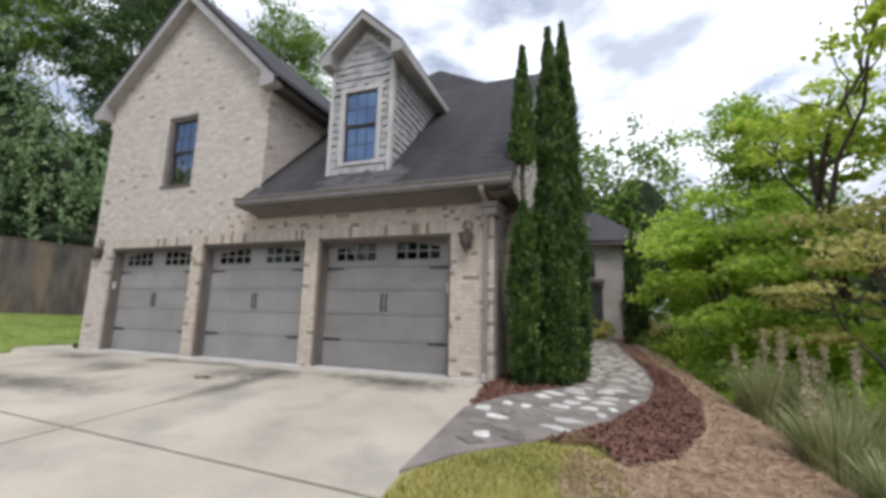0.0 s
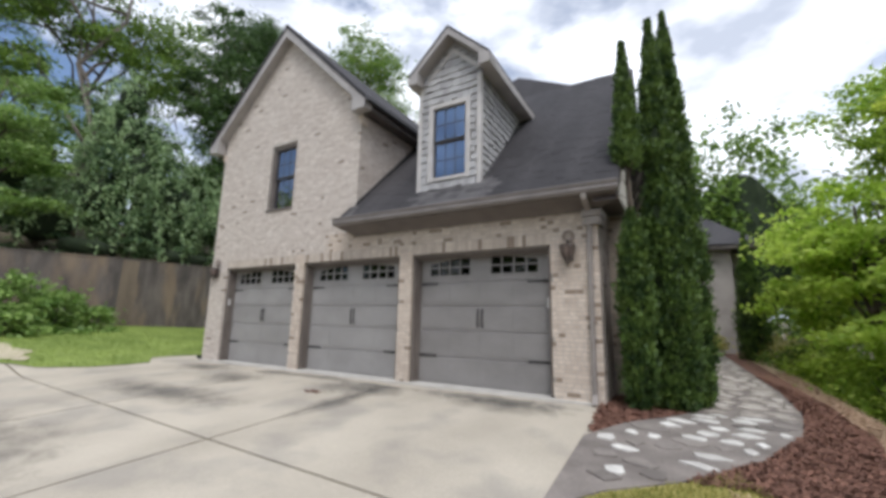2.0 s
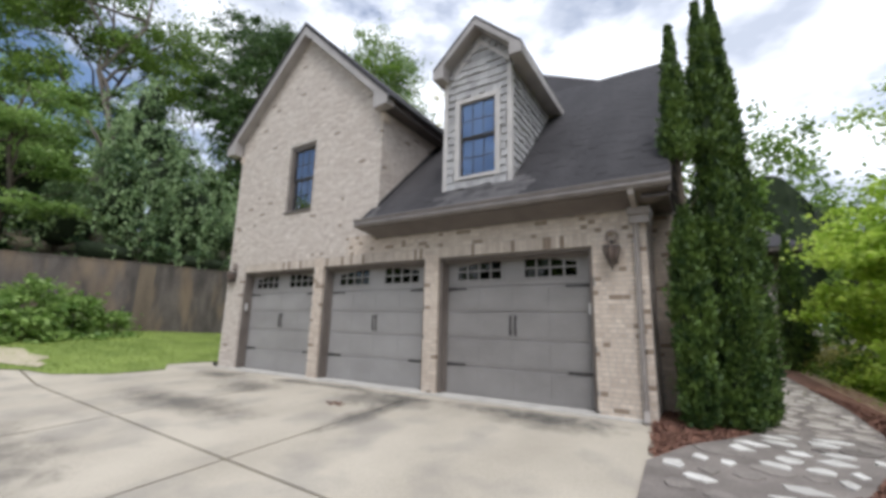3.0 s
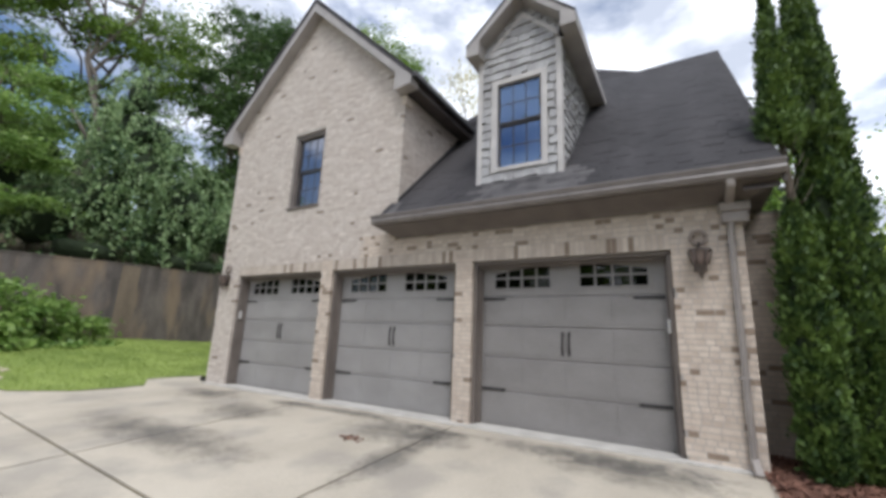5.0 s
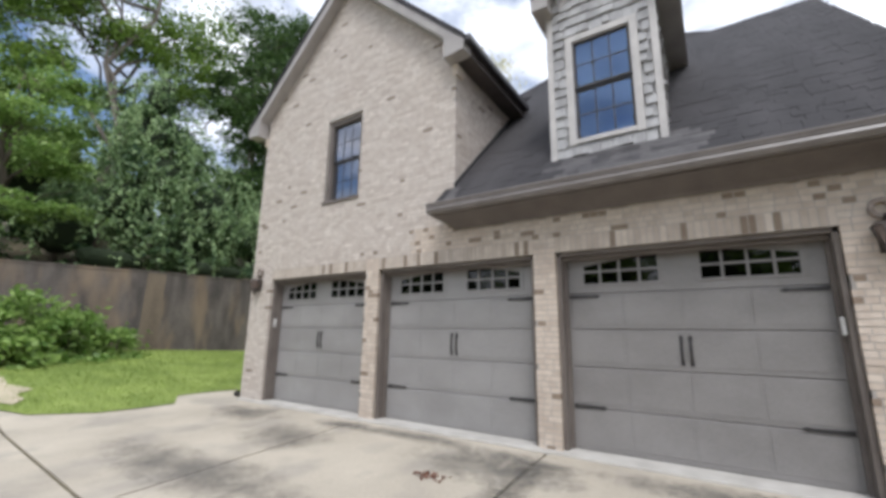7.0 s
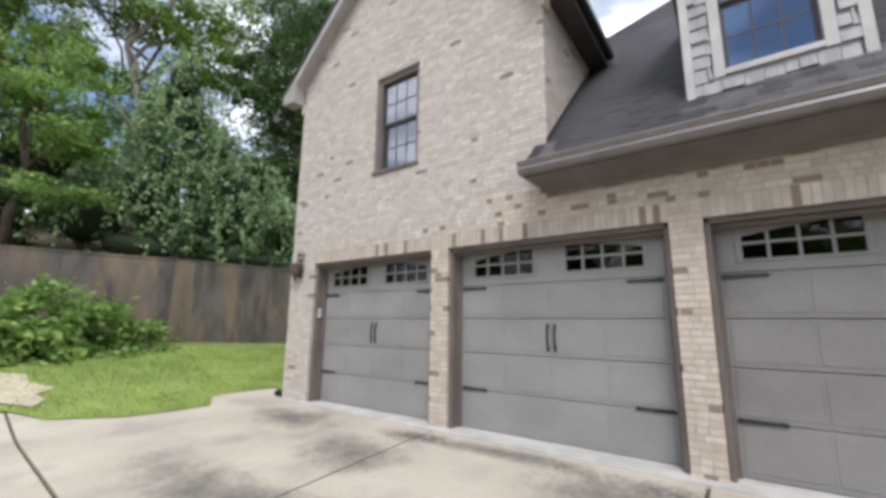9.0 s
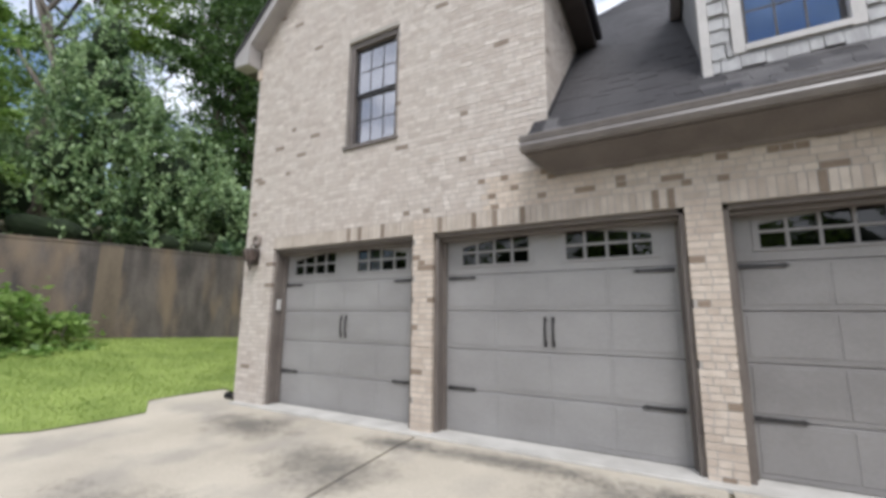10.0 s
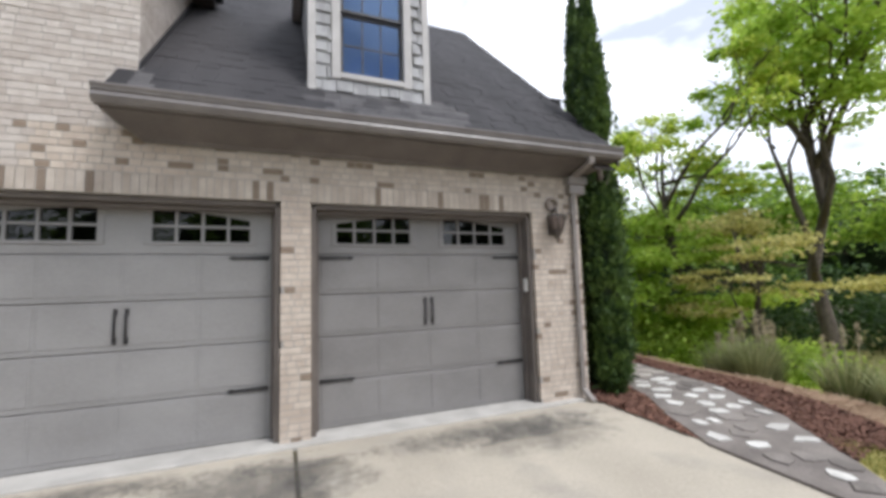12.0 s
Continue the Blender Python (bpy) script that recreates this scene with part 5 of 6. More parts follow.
tree("tree", "leafy green tree rising behind the roofs", (-16.2, 13.0, 1.0), (-16.2, 13.0, 17.6), 0.28,
     [(-15.4, 12.4, 13.6, 2.1), (-16.8, 13.8, 14.6, 2.2), (-14.4, 13.8, 15.0, 1.6), (-16.4, 12.8, 17.4, 2.1), (-15.2, 13.8, 18.4, 1.7), (-17.0, 13.2, 20.1, 1.9), (-18.0, 13.4, 17.4, 1.8)], 24000, 0.18, M_LEAF_MID, None, 0.17, 0.4)
tree("tree", "thin half-bare tree behind the roofs", (-12.0, 17.0, 1.0), (-12.2, 17.0, 17.0), 0.16,
     [(-12.5, 16.5, 15.0, 1.7), (-11.4, 17.6, 16.4, 1.6), (-12.4, 17.0, 18.4, 1.6)], 2400, 0.16, M_LEAF_RUST, M_BARK_PALE, 0.3, 0.2)
tree("tree", "leafy green tree low behind the garage roof", (-7.0, 16.0, 0.5), (-7.0, 16.0, 9.0), 0.2,
     [(-7.5, 15.6, 8.8, 1.7), (-6.2, 16.4, 9.4, 1.6), (-7.2, 16.2, 10.6, 1.4)], 7000, 0.18, M_LEAF_MID)

# big bush at the wall
bush = empty("bush", (-15.6, -1.6, 0.6))
bush.matrix_world = Matrix()
BB = [(-15.7, -1.4, 1.05, 0.9, 0.9, 0.75), (-15.9, -2.4, 1.35, 0.9, 0.9, 0.85), (-15.3, -0.4, 0.85, 0.7, 0.8, 0.45), (-16.2, -3.6, 1.2, 1.0, 1.0, 0.8), (-15.2, -2.6, 0.75, 0.9, 0.9, 0.5), (-15.6, -4.2, 0.7, 1.0, 1.0, 0.6), (-16.6, -5.2, 1.1, 1.1, 1.2, 0.8)]
leaves("foliage", cloud(BB, 11000, 0.2, 0.5), 0.20, M_LEAF_FRESH, bush)
for i, b in enumerate(BB):
    bm = bmesh.new()
    tube(bm, limb_path((b[0], b[1], 0.3), (b[0] + 0.2, b[1] + 0.1, b[2] + 0.3), 0, i), [0.03, 0.026, 0.022, 0.018, 0.012, 0.006], 6)
    part("stem", bm, M_BARK, bush)
tagged(bush, "spreading bright green bush before the retaining wall", "bush")

# trees and shrubs on the falling bank beside the walk
tree("tree", "bright green maple on the bank beside the walk", (5.6, 6.0, -0.9), (5.4, 6.0, 4.0), 0.12,
     [(4.9, 5.0, 2.5, 1.1, 1.1, 0.7), (5.9, 4.0, 2.0, 1.2, 1.2, 0.6), (4.7, 6.6, 3.3, 1.2, 1.2, 0.8), (6.0, 6.2, 3.7, 1.4, 1.4, 0.9), (5.2, 3.6, 1.1, 1.1, 1.1, 0.5), (5.0, 7.5, 2.0, 1.3), (6.6, 4.2, 2.9, 1.3, 1.3, 0.7), (6.6, 7.2, 2.4, 1.4), (5.8, 2.7, 0.7, 1.0, 1.0, 0.45), (6.5, 3.0, 2.2, 1.1, 1.1, 0.4), (6.9, 2.2, 1.0, 1.1, 1.1, 0.4)], 26000, 0.13, M_LEAF_BRIGHT, None, 0.17, 0.35, 0.8, up=0.5, per=130)
tree("tree", "yellow-green maple spreading over the bank", (7.0, 3.6, -1.1), (6.6, 3.4, 5.2), 0.14,
     [(6.6, 3.2, 4.6, 1.1, 1.1, 0.4), (6.0, 4.0, 5.3, 1.0, 1.0, 0.5), (7.4, 4.4, 5.8, 1.1, 1.1, 0.6), (6.1, 0.3, 5.2, 0.6, 0.6, 0.35), (6.7, 0.7, 6.2, 0.8, 0.8, 0.45), (7.2, 2.4, 3.8, 1.0, 1.0, 0.3)], 4600, 0.12, M_LEAF_YELLOW, None, 0.17, 0.3, 0.7, up=0.7, per=110)
tree("tree", "bronze-tipped maple with layered boughs", (6.4, 1.4, -1.0), (6.2, 1.5, 2.6), 0.09,
     [(5.4, 1.2, 1.5, 0.9, 0.9, 0.22), (6.0, 0.8, 2.1, 1.1, 1.1, 0.26), (6.6, 1.8, 2.7, 1.2, 1.2, 0.3), (5.6, 2.1, 0.9, 0.9, 0.9, 0.22), (6.9, 0.6, 1.4, 1.0, 1.0, 0.25)], 4200, 0.10, M_LEAF_RUST, None, 0.2, 0.2, 0.6, up=0.8, per=110)
tree("tree", "large light green tree with a dark trunk on the bank", (9.6, 1.5, -1.4), (9.4, 1.6, 6.4), 0.2,
     [(8.2, 0.9, 5.8, 1.4), (9.2, 2.5, 6.7, 1.6), (10.2, 0.6, 6.5, 1.6), (8.0, -0.2, 7.4, 1.4), (9.2, 1.2, 8.5, 1.7), (10.7, 2.1, 8.2, 1.6), (8.5, -0.9, 9.2, 1.4), (7.6, 1.6, 7.0, 1.2), (9.6, -0.6, 7.6, 1.4)], 16000, 0.16, M_LEAF_BRIGHT, None, 0.16, 0.35, 0.7, up=0.8, per=110)
tree("tree", "light green tree behind the maples", (7.4, 8.4, -1.2), (7.2, 8.2, 6.0), 0.16,
     [(6.6, 8.0, 6.9, 1.3), (7.4, 7.2, 6.0, 1.5), (6.4, 8.2, 5.0, 1.4), (8.0, 8.8, 6.4, 1.4), (7.4, 8.0, 3.8, 1.6), (8.6, 6.8, 4.6, 1.5)], 16000, 0.13, M_LEAF_LIGHT, None, 0.16, 0.4, 0.7, up=1.5, per=130)
tree("tree", "spreading green tree beyond the far lawn", (14.2, 6.0, -1.4), (14.0, 6.0, 5.0), 0.18,
     [(12.6, 5.4, 3.4, 2.0, 2.0, 1.2), (13.8, 8.0, 3.8, 2.2, 2.2, 1.4), (14.6, 3.4, 3.6, 2.0, 2.0, 1.3), (13.4, 6.4, 5.2, 1.7, 1.7, 1.0), (16.0, 1.4, 3.4, 2.0, 2.0, 1.2)], 15000, 0.17, M_LEAF_LIGHT, None, 0.16, 0.4, 0.7, up=1.5, per=120)


def shrub(at, r, n, size, mat, label):
    ob = empty("shrub", at)
    ob.matrix_world = Matrix()
    x, y, z = at
    bm = bmesh.new()
    for q in range(4):
        tube(bm, limb_path((x, y, z - 0.1), (x + 0.5 * r * math.cos(q * 1.7), y + 0.5 * r * math.sin(q * 1.7), z + r), 0, q), [0.03, 0.026, 0.02, 0.016, 0.01, 0.005], 5)
    part("stem", bm, M_BARK, ob)
    leaves("foliage", cloud([(x, y, z + 0.55 * r, r, r, 0.7 * r), (x + 0.5 * r, y + 0.3 * r, z + 0.4 * r, 0.7 * r, 0.7 * r, 0.5 * r)], n, 0.2, 0.45), size, mat, ob)
    return tagged(ob, label, "shrub")


shrub((4.6, 7.6, -0.4), 0.9, 5000, 0.10, M_LEAF_MID, "green shrub at the bank edge")
shrub((4.3, 9.4, 0.0), 0.8, 4000, 0.10, M_LEAF_RUST, "brownish low shrub beside the stone wall")
shrub((5.1, 3.7, -0.75), 1.1, 6000, 0.10, M_LEAF_LIGHT, "green shrub low on the bank")
shrub((5.0, 2.7, -0.7), 0.7, 3500, 0.09, M_LEAF_BRIGHT, "small bright green shrub beside the tall grass")
for x, y, r0 in ((5.5, 5.2, 1.3), (6.0, 2.9, 1.2), (4.9, 6.4, 0.9), (6.6, 1.2, 1.0)):
    shrub((x, y, ground_z(x, y)), r0, 5500, 0.11, M_LEAF_BRIGHT, "bright green leafy undergrowth on the bank")
# the deep leaf colour puts in the shade belt under the far canopy
for x, y, r0 in ((10.4, 11.2, 2.2), (12.8, 9.6, 2.2), (15.2, 7.4, 2.4), (17.2, 4.8, 2.4), (18.6, 1.8, 2.3), (19.4, -1.4, 2.3)):
    shrub((x, y, ground_z(x, y)), r0, 7000, 0.16, M_LEAF_DARK, "shaded dark green thicket at the far lawn edge")
shrub((8.0, 8.5, -1.3), 1.8, 6000, 0.12, M_LEAF_MID, "green shrub under the maples")
shrub((2.4, 9.9, 0.3), 0.55, 2500, 0.08, M_LEAF_RUST, "bronze-leaved shrub by the entry")

# far lawn beyond the bank
patch("far_lawn", [(6.2, -6), (24, -6), (24, 12), (12, 12), (8.4, 7), (6.4, 2)], 0.02, M_LAWN_DRY, "pale sunlit lawn beyond the bank", 1.5, category="lawn")


def tall_grass(at, n, h, plumes):
    ob = empty("tall_grass", at)
    ob.matrix_world = Matrix()
    a = rng.random(n) * 2 * math.pi
    r0 = 0.22 * np.sqrt(rng.random(n))
    lean = rng.uniform(0.1, 0.75, n)
    hh = h * rng.uniform(0.55, 1.05, n)
    ca, sa = np.cos(a), np.sin(a)
    vs, fs = [], []
    segs = 4
    for k in range(segs + 1):
        t = k / segs
        rad = r0 + lean * hh * t ** 1.8 * 0.75
        z = hh * (t - 0.28 * lean * t ** 2.5)
        wid = 0.008 * (1 - t) + 0.001
        p = np.stack([at[0] + rad * ca, at[1] + rad * sa, at[2] + z], 1)
        side = np.stack([-sa, ca, np.zeros(n)], 1) * wid
        vs.append(np.stack([p - side, p + side], 1))
    v = np.stack(vs, 1).reshape(-1, 3)
    base = np.arange(n)[:, None] * (2 * (segs + 1))
    f = np.concatenate([np.stack([base[:, 0] + 2 * k, base[:, 0] + 2 * k + 1, base[:, 0] + 2 * k + 3, base[:, 0] + 2 * k + 2], 1) for k in range(segs)])
    raw("blades", v, f, M_PAMPAS, ob)
    if plumes:
        pos = []
        bm = bmesh.new()
        for q in range(plumes):
            aa, rr = rng.random() * 6.28, rng.uniform(0.05, 0.3)
            x, y = at[0] + rr * math.cos(aa), at[1] + rr * math.sin(aa)
            top = at[2] + h * rng.uniform(1.05, 1.35)
            tube(bm, [(x, y, at[2]), (x + 0.05 * math.cos(aa), y + 0.05 * math.sin(aa), top)], 0.004, 4)
            zz = rng.random(60) * 0.32
            pos.append(np.stack([x + 0.05 * math.cos(aa) + rng.normal(size=60) * 0.02, y + 0.05 * math.sin(aa) + rng.normal(size=60) * 0.02, top - zz], 1))
        part("stalks", bm, M_PLUME, ob)
        leaves("plumes", np.concatenate(pos), 0.06, M_PLUME, ob, slim=0.3)
    return tagged(ob, "clump of tall ornamental grass with dry plumes", "grass", "ornamental grasses")


for x, y, h, pl in ((4.35, 0.2, 1.0, 7), (4.7, -0.9, 1.05, 4), (4.9, 0.4, 1.1, 6), (5.2, -1.6, 0.9, 3), (4.65, 0.9, 0.9, 4), (4.25, -1.7, 0.75, 2), (4.3, -2.6, 0.7, 0)):
    tall_grass((x, y, ground_z(x, y) - 0.03), 900, h, pl)

# far woods that close the view
FW = []
for k in range(30):
    a = radians(-14 + 3.6 * k)
    d = rng.uniform(24, 36) if k > 7 else rng.uniform(32, 40)
    x, y = 2 + d * math.sin(a), -5 + d * math.cos(a)
    hgt = rng.uniform(5.0, 8.0) if k > 7 else rng.uniform(12.5, 15.5)
    FW.append((x, y, hgt * 0.45, 3.4, 3.4, hgt * 0.6))
FW += [(-34 + rng.uniform(-3, 3), -22 + 5.5 * k, 9.5, 4.0, 4.0, 4.6) for k in range(11)]
FW += [(-30 + 5 * k, 34 + rng.uniform(-3, 3), 7, 4.0, 4.0, 5.5) for k in range(8)]
FW += [(-46 + 6.5 * k, -27 + rng.uniform(-3, 3), 4.5, 4.2, 4.2, 5.2) for k in range(14)]
woods = leaves("far_woods", cloud(FW, 135000, 0.12, 0.5), 0.42, M_LEAF_MID, None)
tagged(woods, "far green woods around the house", "woods", kind="stuff")
# dark lumps, coloured as the shade within the far crowns
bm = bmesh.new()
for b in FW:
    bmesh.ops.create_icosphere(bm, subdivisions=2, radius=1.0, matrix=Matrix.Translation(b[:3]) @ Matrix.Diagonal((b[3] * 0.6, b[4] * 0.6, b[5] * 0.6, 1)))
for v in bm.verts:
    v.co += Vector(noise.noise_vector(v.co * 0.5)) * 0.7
tagged(finish("woods_shade", bm, M_CORE), "near-black cores that put shade inside the far woods", "woods", kind="stuff")


def blades(name, outline, n, h, mat, label):
    """Short grass over an outline."""
    xs, ys = [p[0] for p in outline], [p[1] for p in outline]
    pts = []
    while len(pts) < n:
        x, y = rng.uniform(min(xs), max(xs)), rng.uniform(min(ys), max(ys))
        inside = False
        for (xa, ya), (xb, yb2) in zip(outline, outline[1:] + outline[:1]):
            if (ya > y) != (yb2 > y) and x < (xb - xa) * (y - ya) / (yb2 - ya) + xa:
                inside = not inside
        if inside:
            pts.append((x, y, ground_z(x, y) + 0.01))
    p = np.array(pts)
    a = rng.random(n) * 2 * math.pi
    hh = h * rng.uniform(0.5, 1.4, n)
    side = np.stack([np.cos(a), np.sin(a), np.zeros(n)], 1) * (0.10 * h + 0.002)
    tip = np.stack([rng.normal(size=n) * 0.4 * hh, rng.normal(size=n) * 0.4 * hh, hh], 1)
    v = np.stack([p - side, p + side, p + tip], 1).reshape(-1, 3)
    ob = raw(name, v, np.arange(3 * n).reshape(-1, 3), mat)
    return tagged(ob, label, "grass", kind="stuff")


blades("lawn_grass", [(-10.6, -0.7), (-10.5, 0.5), (-9.7, 0.45), (-9.6, 6), (-15.2, 6), (-16.4, 0.7), (-17.6, -2), (-17.6, -5), (-13, -4.6), (-11.6, -3.2), (-10.9, -2.9), (-10.35, -2.1), (-10.05, -1.0)], 45000, 0.05, M_BLADE, "short mown green grass")
blades("strip_grass", [(0.90, -3.9), (0.86, -3.47), (1.18, -2.9), (1.72, -2.31), (2.15, -1.85), (2.4, -2.4), (2.45, -3.0), (2.65, -3.8), (2.8, -13), (1.02, -13)], 52000, 0.045, M_BLADE_DRY, "short yellowing grass beside the driveway")


def litter(name, outline, n, length, width, mat, label, lift=0.02):
    """Loose chips or needles lying over an outline."""
    xs, ys = [p[0] for p in outline], [p[1] for p in outline]
    pts = []
    while len(pts) < n:
        x, y = rng.uniform(min(xs), max(xs)), rng.uniform(min(ys), max(ys))
        inside = False
        for (xa, ya), (xb, yb2) in zip(outline, outline[1:] + outline[:1]):
            if (ya > y) != (yb2 > y) and x < (xb - xa) * (y - ya) / (yb2 - ya) + xa:
                inside = not inside
        if inside:
            pts.append((x, y, ground_z(x, y) + lift + rng.uniform(0, 0.02)))
    p = np.array(pts)
    a = rng.random(n) * 2 * math.pi
    ll = length * rng.uniform(0.5, 1.3, n)[:, None]
    d = np.stack([np.cos(a), np.sin(a), rng.normal(size=n) * 0.3], 1) * ll / 2
    w = np.stack([-np.sin(a), np.cos(a), rng.normal(size=n) * 0.4], 1) * width / 2
    v = np.stack([p - d - w, p + d - w, p + d + w, p - d + w], 1).reshape(-1, 3)
    ob = raw(name, v, np.arange(4 * n).reshape(-1, 4), mat)
    return tagged(ob, label, "ground cover", kind="stuff")


litter("mulch_chips", [(0.68, 3), (0.68, -0.05), (0.78, -1.5)] + [(p[0] - 0.03, p[1]) for p in PATH_LEFT[::-1][1:6]], 6000, 0.06, 0.018, M_MULCH, "red-brown bark chips on the bed")
litter("border_chips", [p for p in MULCH2 if p[1] < 6], 14000, 0.06, 0.018, M_MULCH, "red-brown bark chips along the walk")
litter("straw_needles", [(2.05, -2.3), (2.45, -2.6), (2.94, -2.25), (3.4, -1.27), (3.65, 0.06), (3.7, 2.24), (3.6, 6), (4.0, 6), (4.2, 3.0), (4.4, 0), (4.6, -3), (4.7, -13), (2.2, -13), (2.1, -3.8), (1.95, -3.0)], 60000, 0.14, 0.005, M_STRAW, "loose brown pine needles on the bank")

# ---- flagstones ----
walk_obj = bpy.data.objects["stone_walk"]


def path_half(y):
    """Edges of the walk at a given distance along y."""
    def at(line, y):
        line = sorted(line, key=lambda p: p[1])
        for (xa, ya), (xb, yb2) in zip(line, line[1:]):
            if ya <= y <= yb2:
                return xa + (xb - xa) * (y - ya) / (yb2 - ya)
        return None
    lo = at(PATH_LEFT, y)
    if lo is None:
        lo = right_edge(y) + 0.04
    return lo, at(PATH_RIGHT, y)


r = random.Random(5)
y = -3.2
row = 0
while y < 8:
    lo, hi = path_half(y)
    step = 0.30 if y < 2 else 0.42
    x = lo + 0.05 + 0.12 * (row % 2)
    while hi and x + 0.12 < hi - 0.03:
        w = r.uniform(0.16, 0.48)
        w = min(w, hi - 0.04 - x)
        if w > 0.1 and r.random() < 0.97:
            cx, cy = x + w / 2, y + r.uniform(-0.07, 0.07)
            n = r.randint(4, 7)
            pale = cy <= 0.7 and r.random() < 0.55
            sx, sy = (r.uniform(0.7, 1.02), r.uniform(0.6, 1.0)) if pale else (1, 1)
            outline = []
            for k in range(n):
                a = 2 * math.pi * (k + r.uniform(-0.25, 0.25)) / n
                outline.append((cx + 0.5 * w * sx * math.cos(a) * r.uniform(0.75, 1.12), cy + 0.5 * step * 0.9 * sy * math.sin(a) * r.uniform(0.7, 1.12)))
            bm = bmesh.new()
            prism(bm, outline, "z", -0.02, 0.012)
            for v in bm.verts:
                v.co.z += ground_z(v.co.x, v.co.y) + 0.025
            part("flagstone", bm, M_FLAG_TAN if cy > 0.7 else M_FLAG if pale else M_FLAG_GREY, walk_obj)
        x += w + r.uniform(0.015, 0.05)
    y += step * 0.95
    row += 1

# ---- bricks, shakes and shingles ----
COURSE, BLEN, JOINT = 2.44 / 36, 0.2033, 0.0105
rb = random.Random(11)
mesh_cache = {}


def piece(name, lo, hi, mat, parent, turn=None):
    """A block of its own; alike pieces share one mesh."""
    size = tuple(round(h - l, 3) for l, h in zip(lo, hi))
    key = (name, size, mat.name)
    if key not in mesh_cache:
        v = CUBE_V * np.array(size)
        if name == "shake":
            # thick at the butt, thin at the top
            up = v[:, 2] > size[2] / 2
            if size[0] < size[1]:
                v[up & (v[:, 0] > size[0] / 2), 0] *= 0.35
            else:
                v[up & (v[:, 1] < size[1] / 2), 1] += 0.75 * (size[1] - 0.02)
        me = bpy.data.meshes.new(name)
        me.from_pydata(v.tolist(), [], CUBE_F.tolist())
        me.materials.append(mat)
        mesh_cache[key] = me
    ob = new(name, mesh_cache[key])
    ob.parent = parent
    ob.matrix_basis = (turn or Matrix()) @ Matrix.Translation(lo)
    return ob


def solid_spans(z0, z1):
    """Where the brick front is solid at this height."""
    if z1 <= LINTEL + 0.01:
        cuts = [o for o in OPEN]
    elif z0 < LINTEL + 2.9 * COURSE:
        cuts = [o for o in OPEN]
    else:
        cuts = []
    x1 = XR if z1 < 2.99 else XM
    if z1 > WIN[2] + 0.005 and z0 < WIN[3] - 0.005:
        cuts = cuts + [WIN[:2]]
    x0 = XL
    if z1 > 6.1:
        half = (GPEAK - 0.22 - z1) / GSL
        x0, x1 = max(x0, GC - half), min(x1, GC + half)
    out, a = [], x0
    for c in sorted(cuts):
        if c[0] > a:
            out.append((a, c[0]))
        a = max(a, c[1])
    if x1 > a:
        out.append((a, x1))
    return out


lo_list, hi_list, singles = [], [], 0
pale_lo, pale_hi = [], []
dark_lo, dark_hi = [], []
top_lo, top_hi = [], []
row = 0
z = 0.0
while z < 8.75:
    z0, z1 = z + JOINT / 2, z + COURSE - JOINT / 2
    for a, b in solid_spans(z0, z1):
        x = a - rb.choice((0.0, 0.2, 0.35, 0.5, 0.65)) * BLEN
        while x < b:
            whole = rb.random() < (0.88 if z > 3.0 else 0.35 if z > LINTEL or x > -0.1 else 0.6)
            long = BLEN * rb.choice((0.93, 1.0, 1.0, 1.05))
            for x0, x1 in ([(x, x + long)] if whole else [(x, x + long / 2), (x + long / 2, x + long)]):
                p, q = max(x0, a) + JOINT / 2 * (x0 > a), b if b - x1 < 0.045 else x1 - JOINT / 2
                if q - p < 0.041:
                    continue
                proud = rb.uniform(-0.002, 0.002)
                lo, hi = (p, proud, z0), (q, 0.06, z1)
                near = z < LINTEL and (a > -0.01 or -3.1 < a < -2.9 or -6.2 < a < -5.9)
                if near and singles < 300:
                    piece("brick", lo, hi, M_BRICK_ONE, wall_front)
                    singles += 1
                elif z > 3.0 or (z > 2.6 and x < -5.2) or x < -8.7:
                    pale_lo.append(lo)
                    pale_hi.append(hi)
                elif z > LINTEL and x > -3.9:
                    dark_lo.append(lo)
                    dark_hi.append(hi)
                else:
                    lo_list.append(lo)
                    hi_list.append(hi)
            x += long
    z += COURSE
    row += 1
# soldier courses over the doors
for a, b in OPEN:
    n = round((b - a) / COURSE)
    w = (b - a) / n
    for k in range(n):
        proud = rb.uniform(-0.005, 0.002)
        mottled = a + k * w > -3.9
        (dark_lo if mottled else top_lo).append((a + k * w + JOINT / 2, proud, LINTEL + 0.004))
        (dark_hi if mottled else top_hi).append((a + (k + 1) * w - JOINT / 2, 0.06, LINTEL + 2.9 * COURSE))
tagged(boxes_mesh("brickwork", lo_list, hi_list, M_BRICK, wall_front), kind="stuff")
tagged(boxes_mesh("brickwork", top_lo, top_hi, M_BRICK_SOLDIER, wall_front), kind="stuff")
tagged(boxes_mesh("brickwork", dark_lo, dark_hi, M_BRICK_MOTTLED, wall_front), kind="stuff")
tagged(boxes_mesh("brickwork", pale_lo, pale_hi, M_BRICK_PALE, wall_front), kind="stuff")


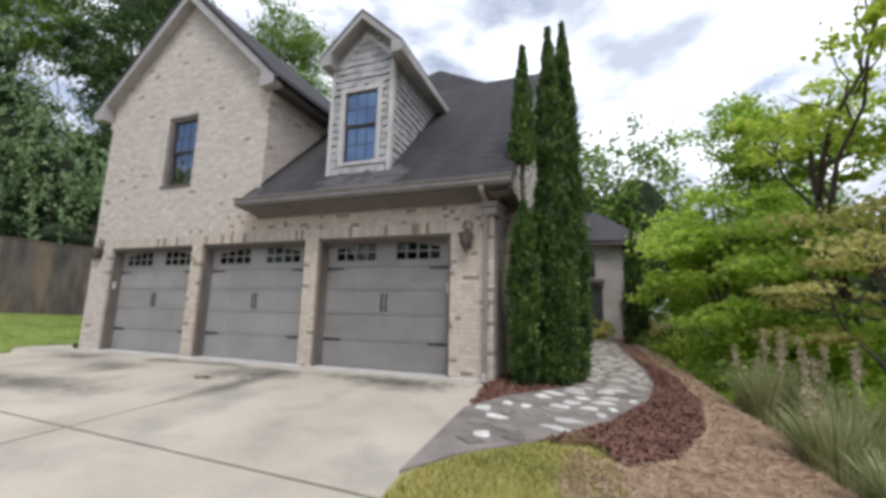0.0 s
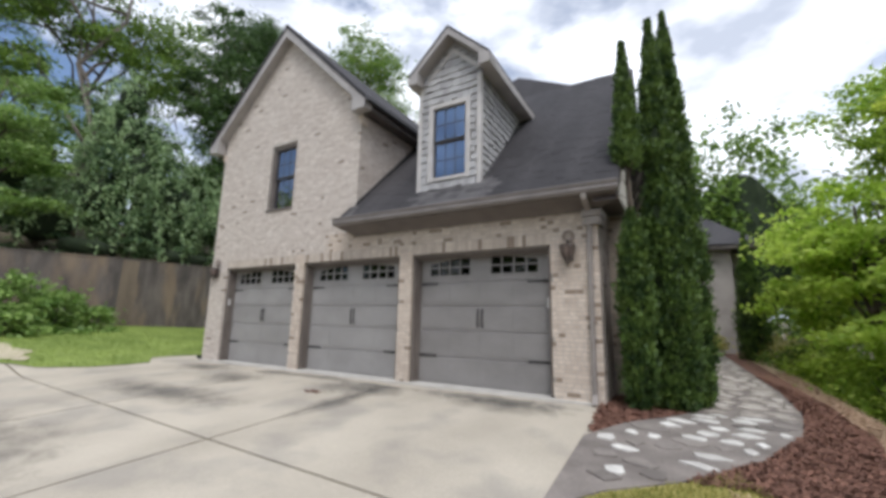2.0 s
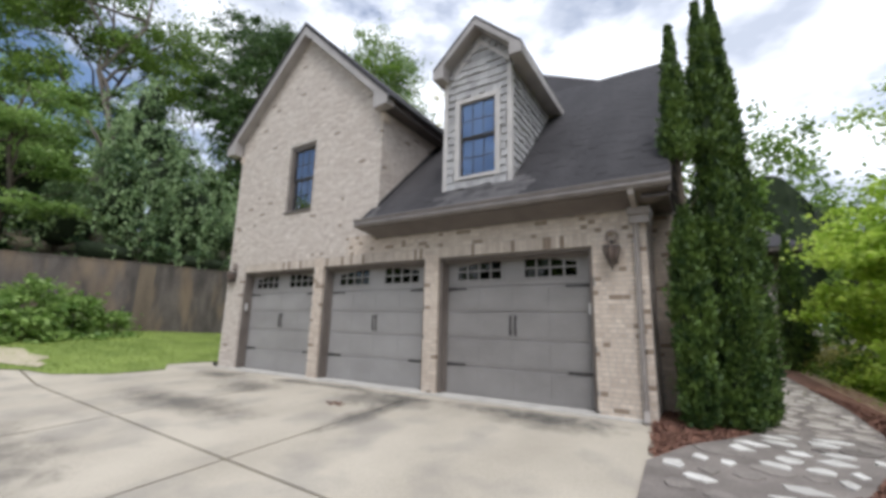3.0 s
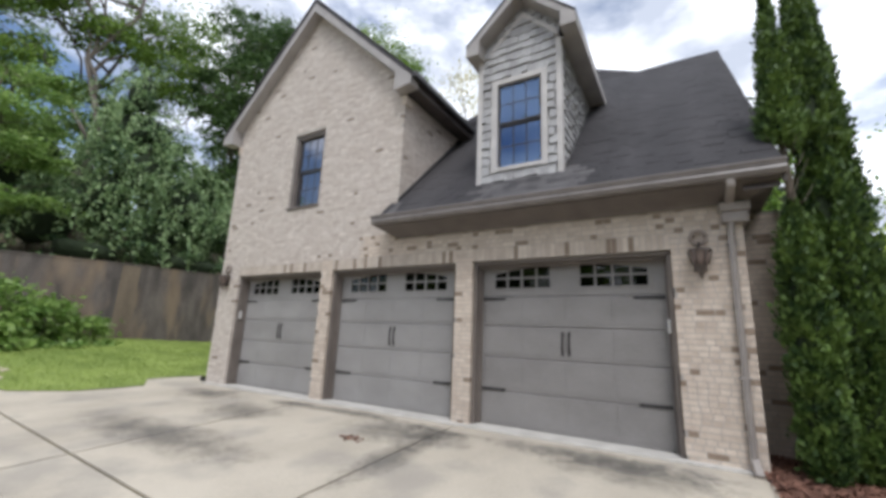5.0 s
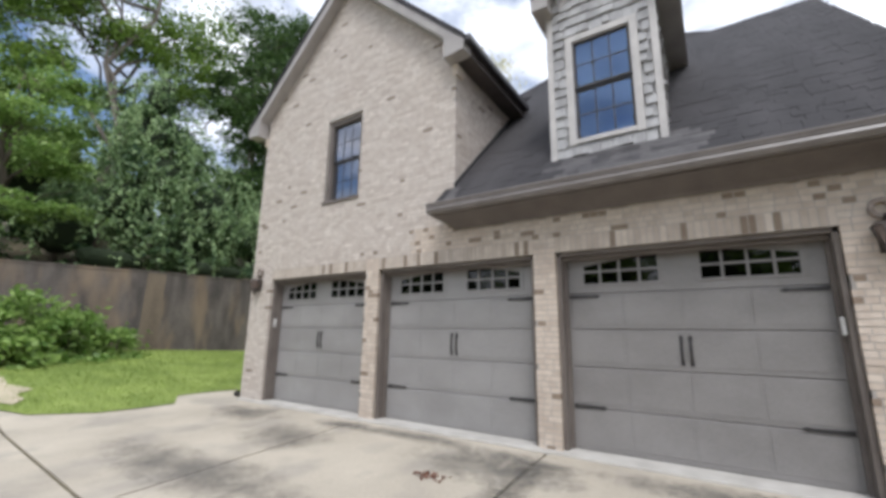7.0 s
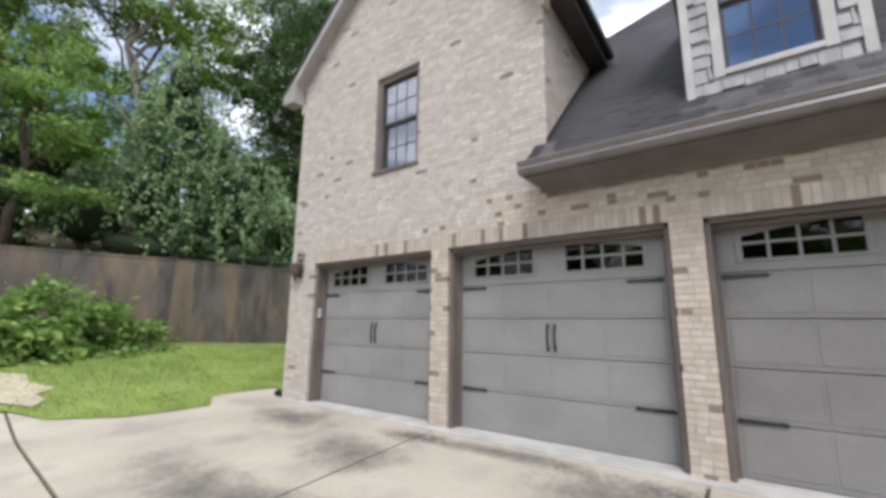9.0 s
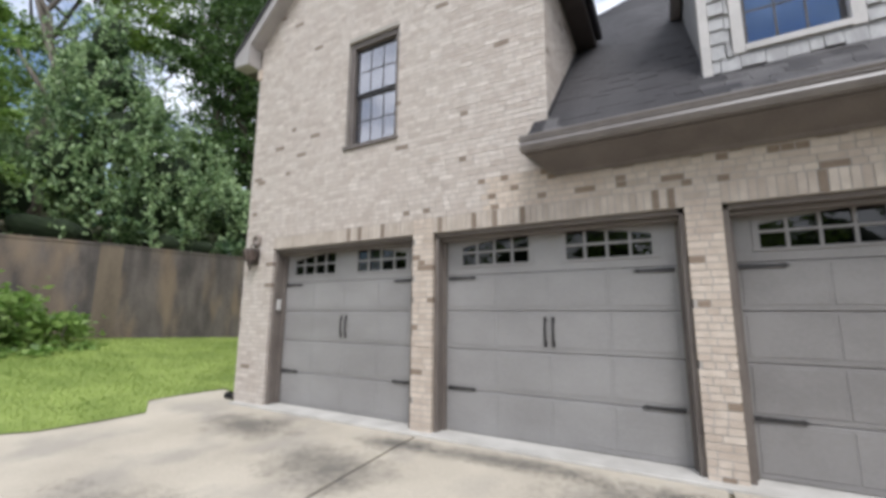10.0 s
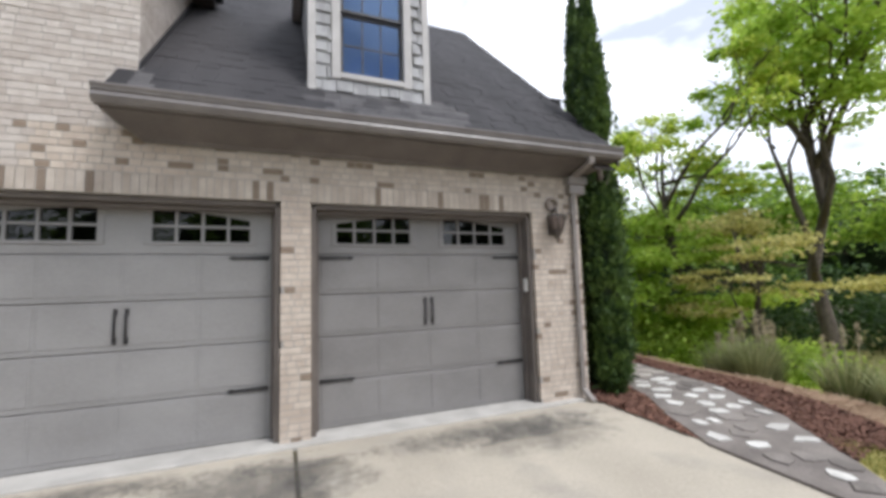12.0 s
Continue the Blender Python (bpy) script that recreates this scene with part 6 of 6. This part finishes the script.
def side_bricks(parent, xf, y0, y1, z0, z1, under):
    los, his = [], []
    row, z = 0, math.floor(z0 / COURSE) * COURSE
    while z < z1:
        y = y0 - rb.uniform(0.05, 1.0) * BLEN
        while y < y1:
            p, q = max(y, y0) + JOINT / 2, min(y + BLEN, y1) - JOINT / 2
            if q - p > 0.03 and under(p, q, z):
                d = rb.uniform(-0.001, 0.001)
                los.append((min(xf + d, xf - 0.05), p, z + JOINT / 2))
                his.append((max(xf + d, xf - 0.05), q, z + COURSE - JOINT / 2))
            y += BLEN
        z += COURSE
        row += 1
    tagged(boxes_mesh("brickwork", los, his, M_BRICK_PALE, parent), kind="stuff")


los, his = [], []
for k in range(45):
    x = XR + 0.01 - rb.uniform(0.0, 1.0) * BLEN
    while x < 1.36:
        p, q = max(x, XR + 0.01), min(x + BLEN - JOINT, 1.365)
        if q - p > 0.03:
            los.append((p, 0.99 + rb.uniform(-0.001, 0.001), k * COURSE))
            his.append((q, 1.03, (k + 1) * COURSE - JOINT))
        x += BLEN
tagged(boxes_mesh("brickwork", los, his, M_BRICK, wall_setback), kind="stuff")
side_bricks(wall_mid, XM, 0.06, 2.5, 3.4, 5.85, lambda p, q, z: z + COURSE > roof_z(p) - 0.05)
side_bricks(wall_east, XR, 0.06, 0.98, -0.07, 6.0, lambda p, q, z: z + COURSE < roof_z(p) - 0.28)

# shingles on the garage roof
ang = math.atan(ROOF_K)
SL = Matrix.Translation((0, ROOF_Y0, ROOF_Z0)) @ Matrix.Rotation(ang, 4, "X")
length = (RIDGE_Y - ROOF_Y0) / math.cos(ang)
EXPO = 0.14
los, his = [], []
made = 0
s = -0.03
row = 0
while s < length - 0.02:
    x = XM - rb.uniform(0, 0.3)
    while x < 1.12:
        w = rb.choice((0.16, 0.2, 0.24, 0.3))
        p, q = max(x, XM + 0.004), min(x + w - 0.004, 1.13)
        inside = DX0 + 0.05 < p and q < DX1 - 0.05 and s * math.cos(ang) > 0.65
        if q - p > 0.03 and not inside:
            h = rb.choice((0.010, 0.013, 0.015)) if s < 2.2 else rb.choice((0.007, 0.009))
            washed = DX0 - 0.1 + rb.uniform(-0.12, 0.12) < p < DX1 + 0.12 + 0.35 * (0.7 - s) + rb.uniform(-0.15, 0.15) or q < XM + 0.30 - 0.3 * s
            lo, hi = (p, s, 0.001), (q, min(s + EXPO - 0.003, length), h)
            if s < 2.1 and made < 300:
                piece("shingle", lo, hi, M_SHINGLE_PALE if washed and s < 0.9 else M_SHINGLE_ONE, roof_main, SL)
                made += 1
            else:
                los.append(lo)
                his.append(hi)
        x += w
    s += EXPO
    row += 1
sh = boxes_mesh("shingles", los, his, M_SHINGLE, roof_main)
sh.matrix_basis = SL
tagged(sh, kind="stuff")
# metal step flashing along the brick
bm = bmesh.new()
prism(bm, [(-0.02, roof_z(-0.02) - 0.02), (2.2, roof_z(2.2) - 0.02), (2.2, roof_z(2.2) + 0.09), (-0.02, roof_z(-0.02) + 0.09)], "x", XM + 0.004, XM + 0.02)
tagged(finish("step_flashing", bm, M_SASH), "dark metal step flashing against the brick", "flashing", kind="structure")

# shakes on the dormer front
front_wall = [o for o in dormer.children if o.name.startswith("front_wall")][0]
cheek = [o for o in dormer.children if o.name.startswith("cheek_wall")][-1]
z = DZ0 + 0.02
row = 0
while z < 7.0:
    hgt = 0.155
    x = DX0 + 0.08 - rb.uniform(0, 0.1)
    while x < DX1 - 0.08:
        w = rb.choice((0.10, 0.13, 0.16, 0.19))
        p, q = max(x, DX0 + 0.078), min(x + w - 0.006, DX1 - 0.078)
        for a, b in ([(p, q)] if z + hgt < wz0 - 0.01 or z > wz1 + 0.04 else [(p, min(q, wx0 - 0.053)), (max(p, wx1 + 0.053), q)]):
            top = min(z + hgt - 0.006, dormer_under(a) - 0.03, dormer_under(b) - 0.03)
            low = z + rb.choice((-0.018, 0.0, 0.012))
            if b - a > 0.03 and top - low > 0.03:
                piece("shake", (a, DFY - rb.choice((0.022, 0.03, 0.038)), low), (b, DFY + 0.02, top), M_SHAKE_ONE, front_wall)
        x += w
    y = DFY + 0.095
    while y < yb:
        w = rb.choice((0.10, 0.13, 0.16, 0.19))
        low = z + rb.choice((-0.018, 0.0, 0.012))
        if z + hgt > roof_z(y + w) - 0.02 and z + hgt < 6.2:
            d = rb.choice((0.016, 0.022, 0.03))
            piece("shake", (DX1 - 0.018, y, low), (DX1 + d, y + w - 0.006, z + hgt - 0.006), M_SHAKE_ONE, cheek)
        y += w
    z += hgt
    row += 1
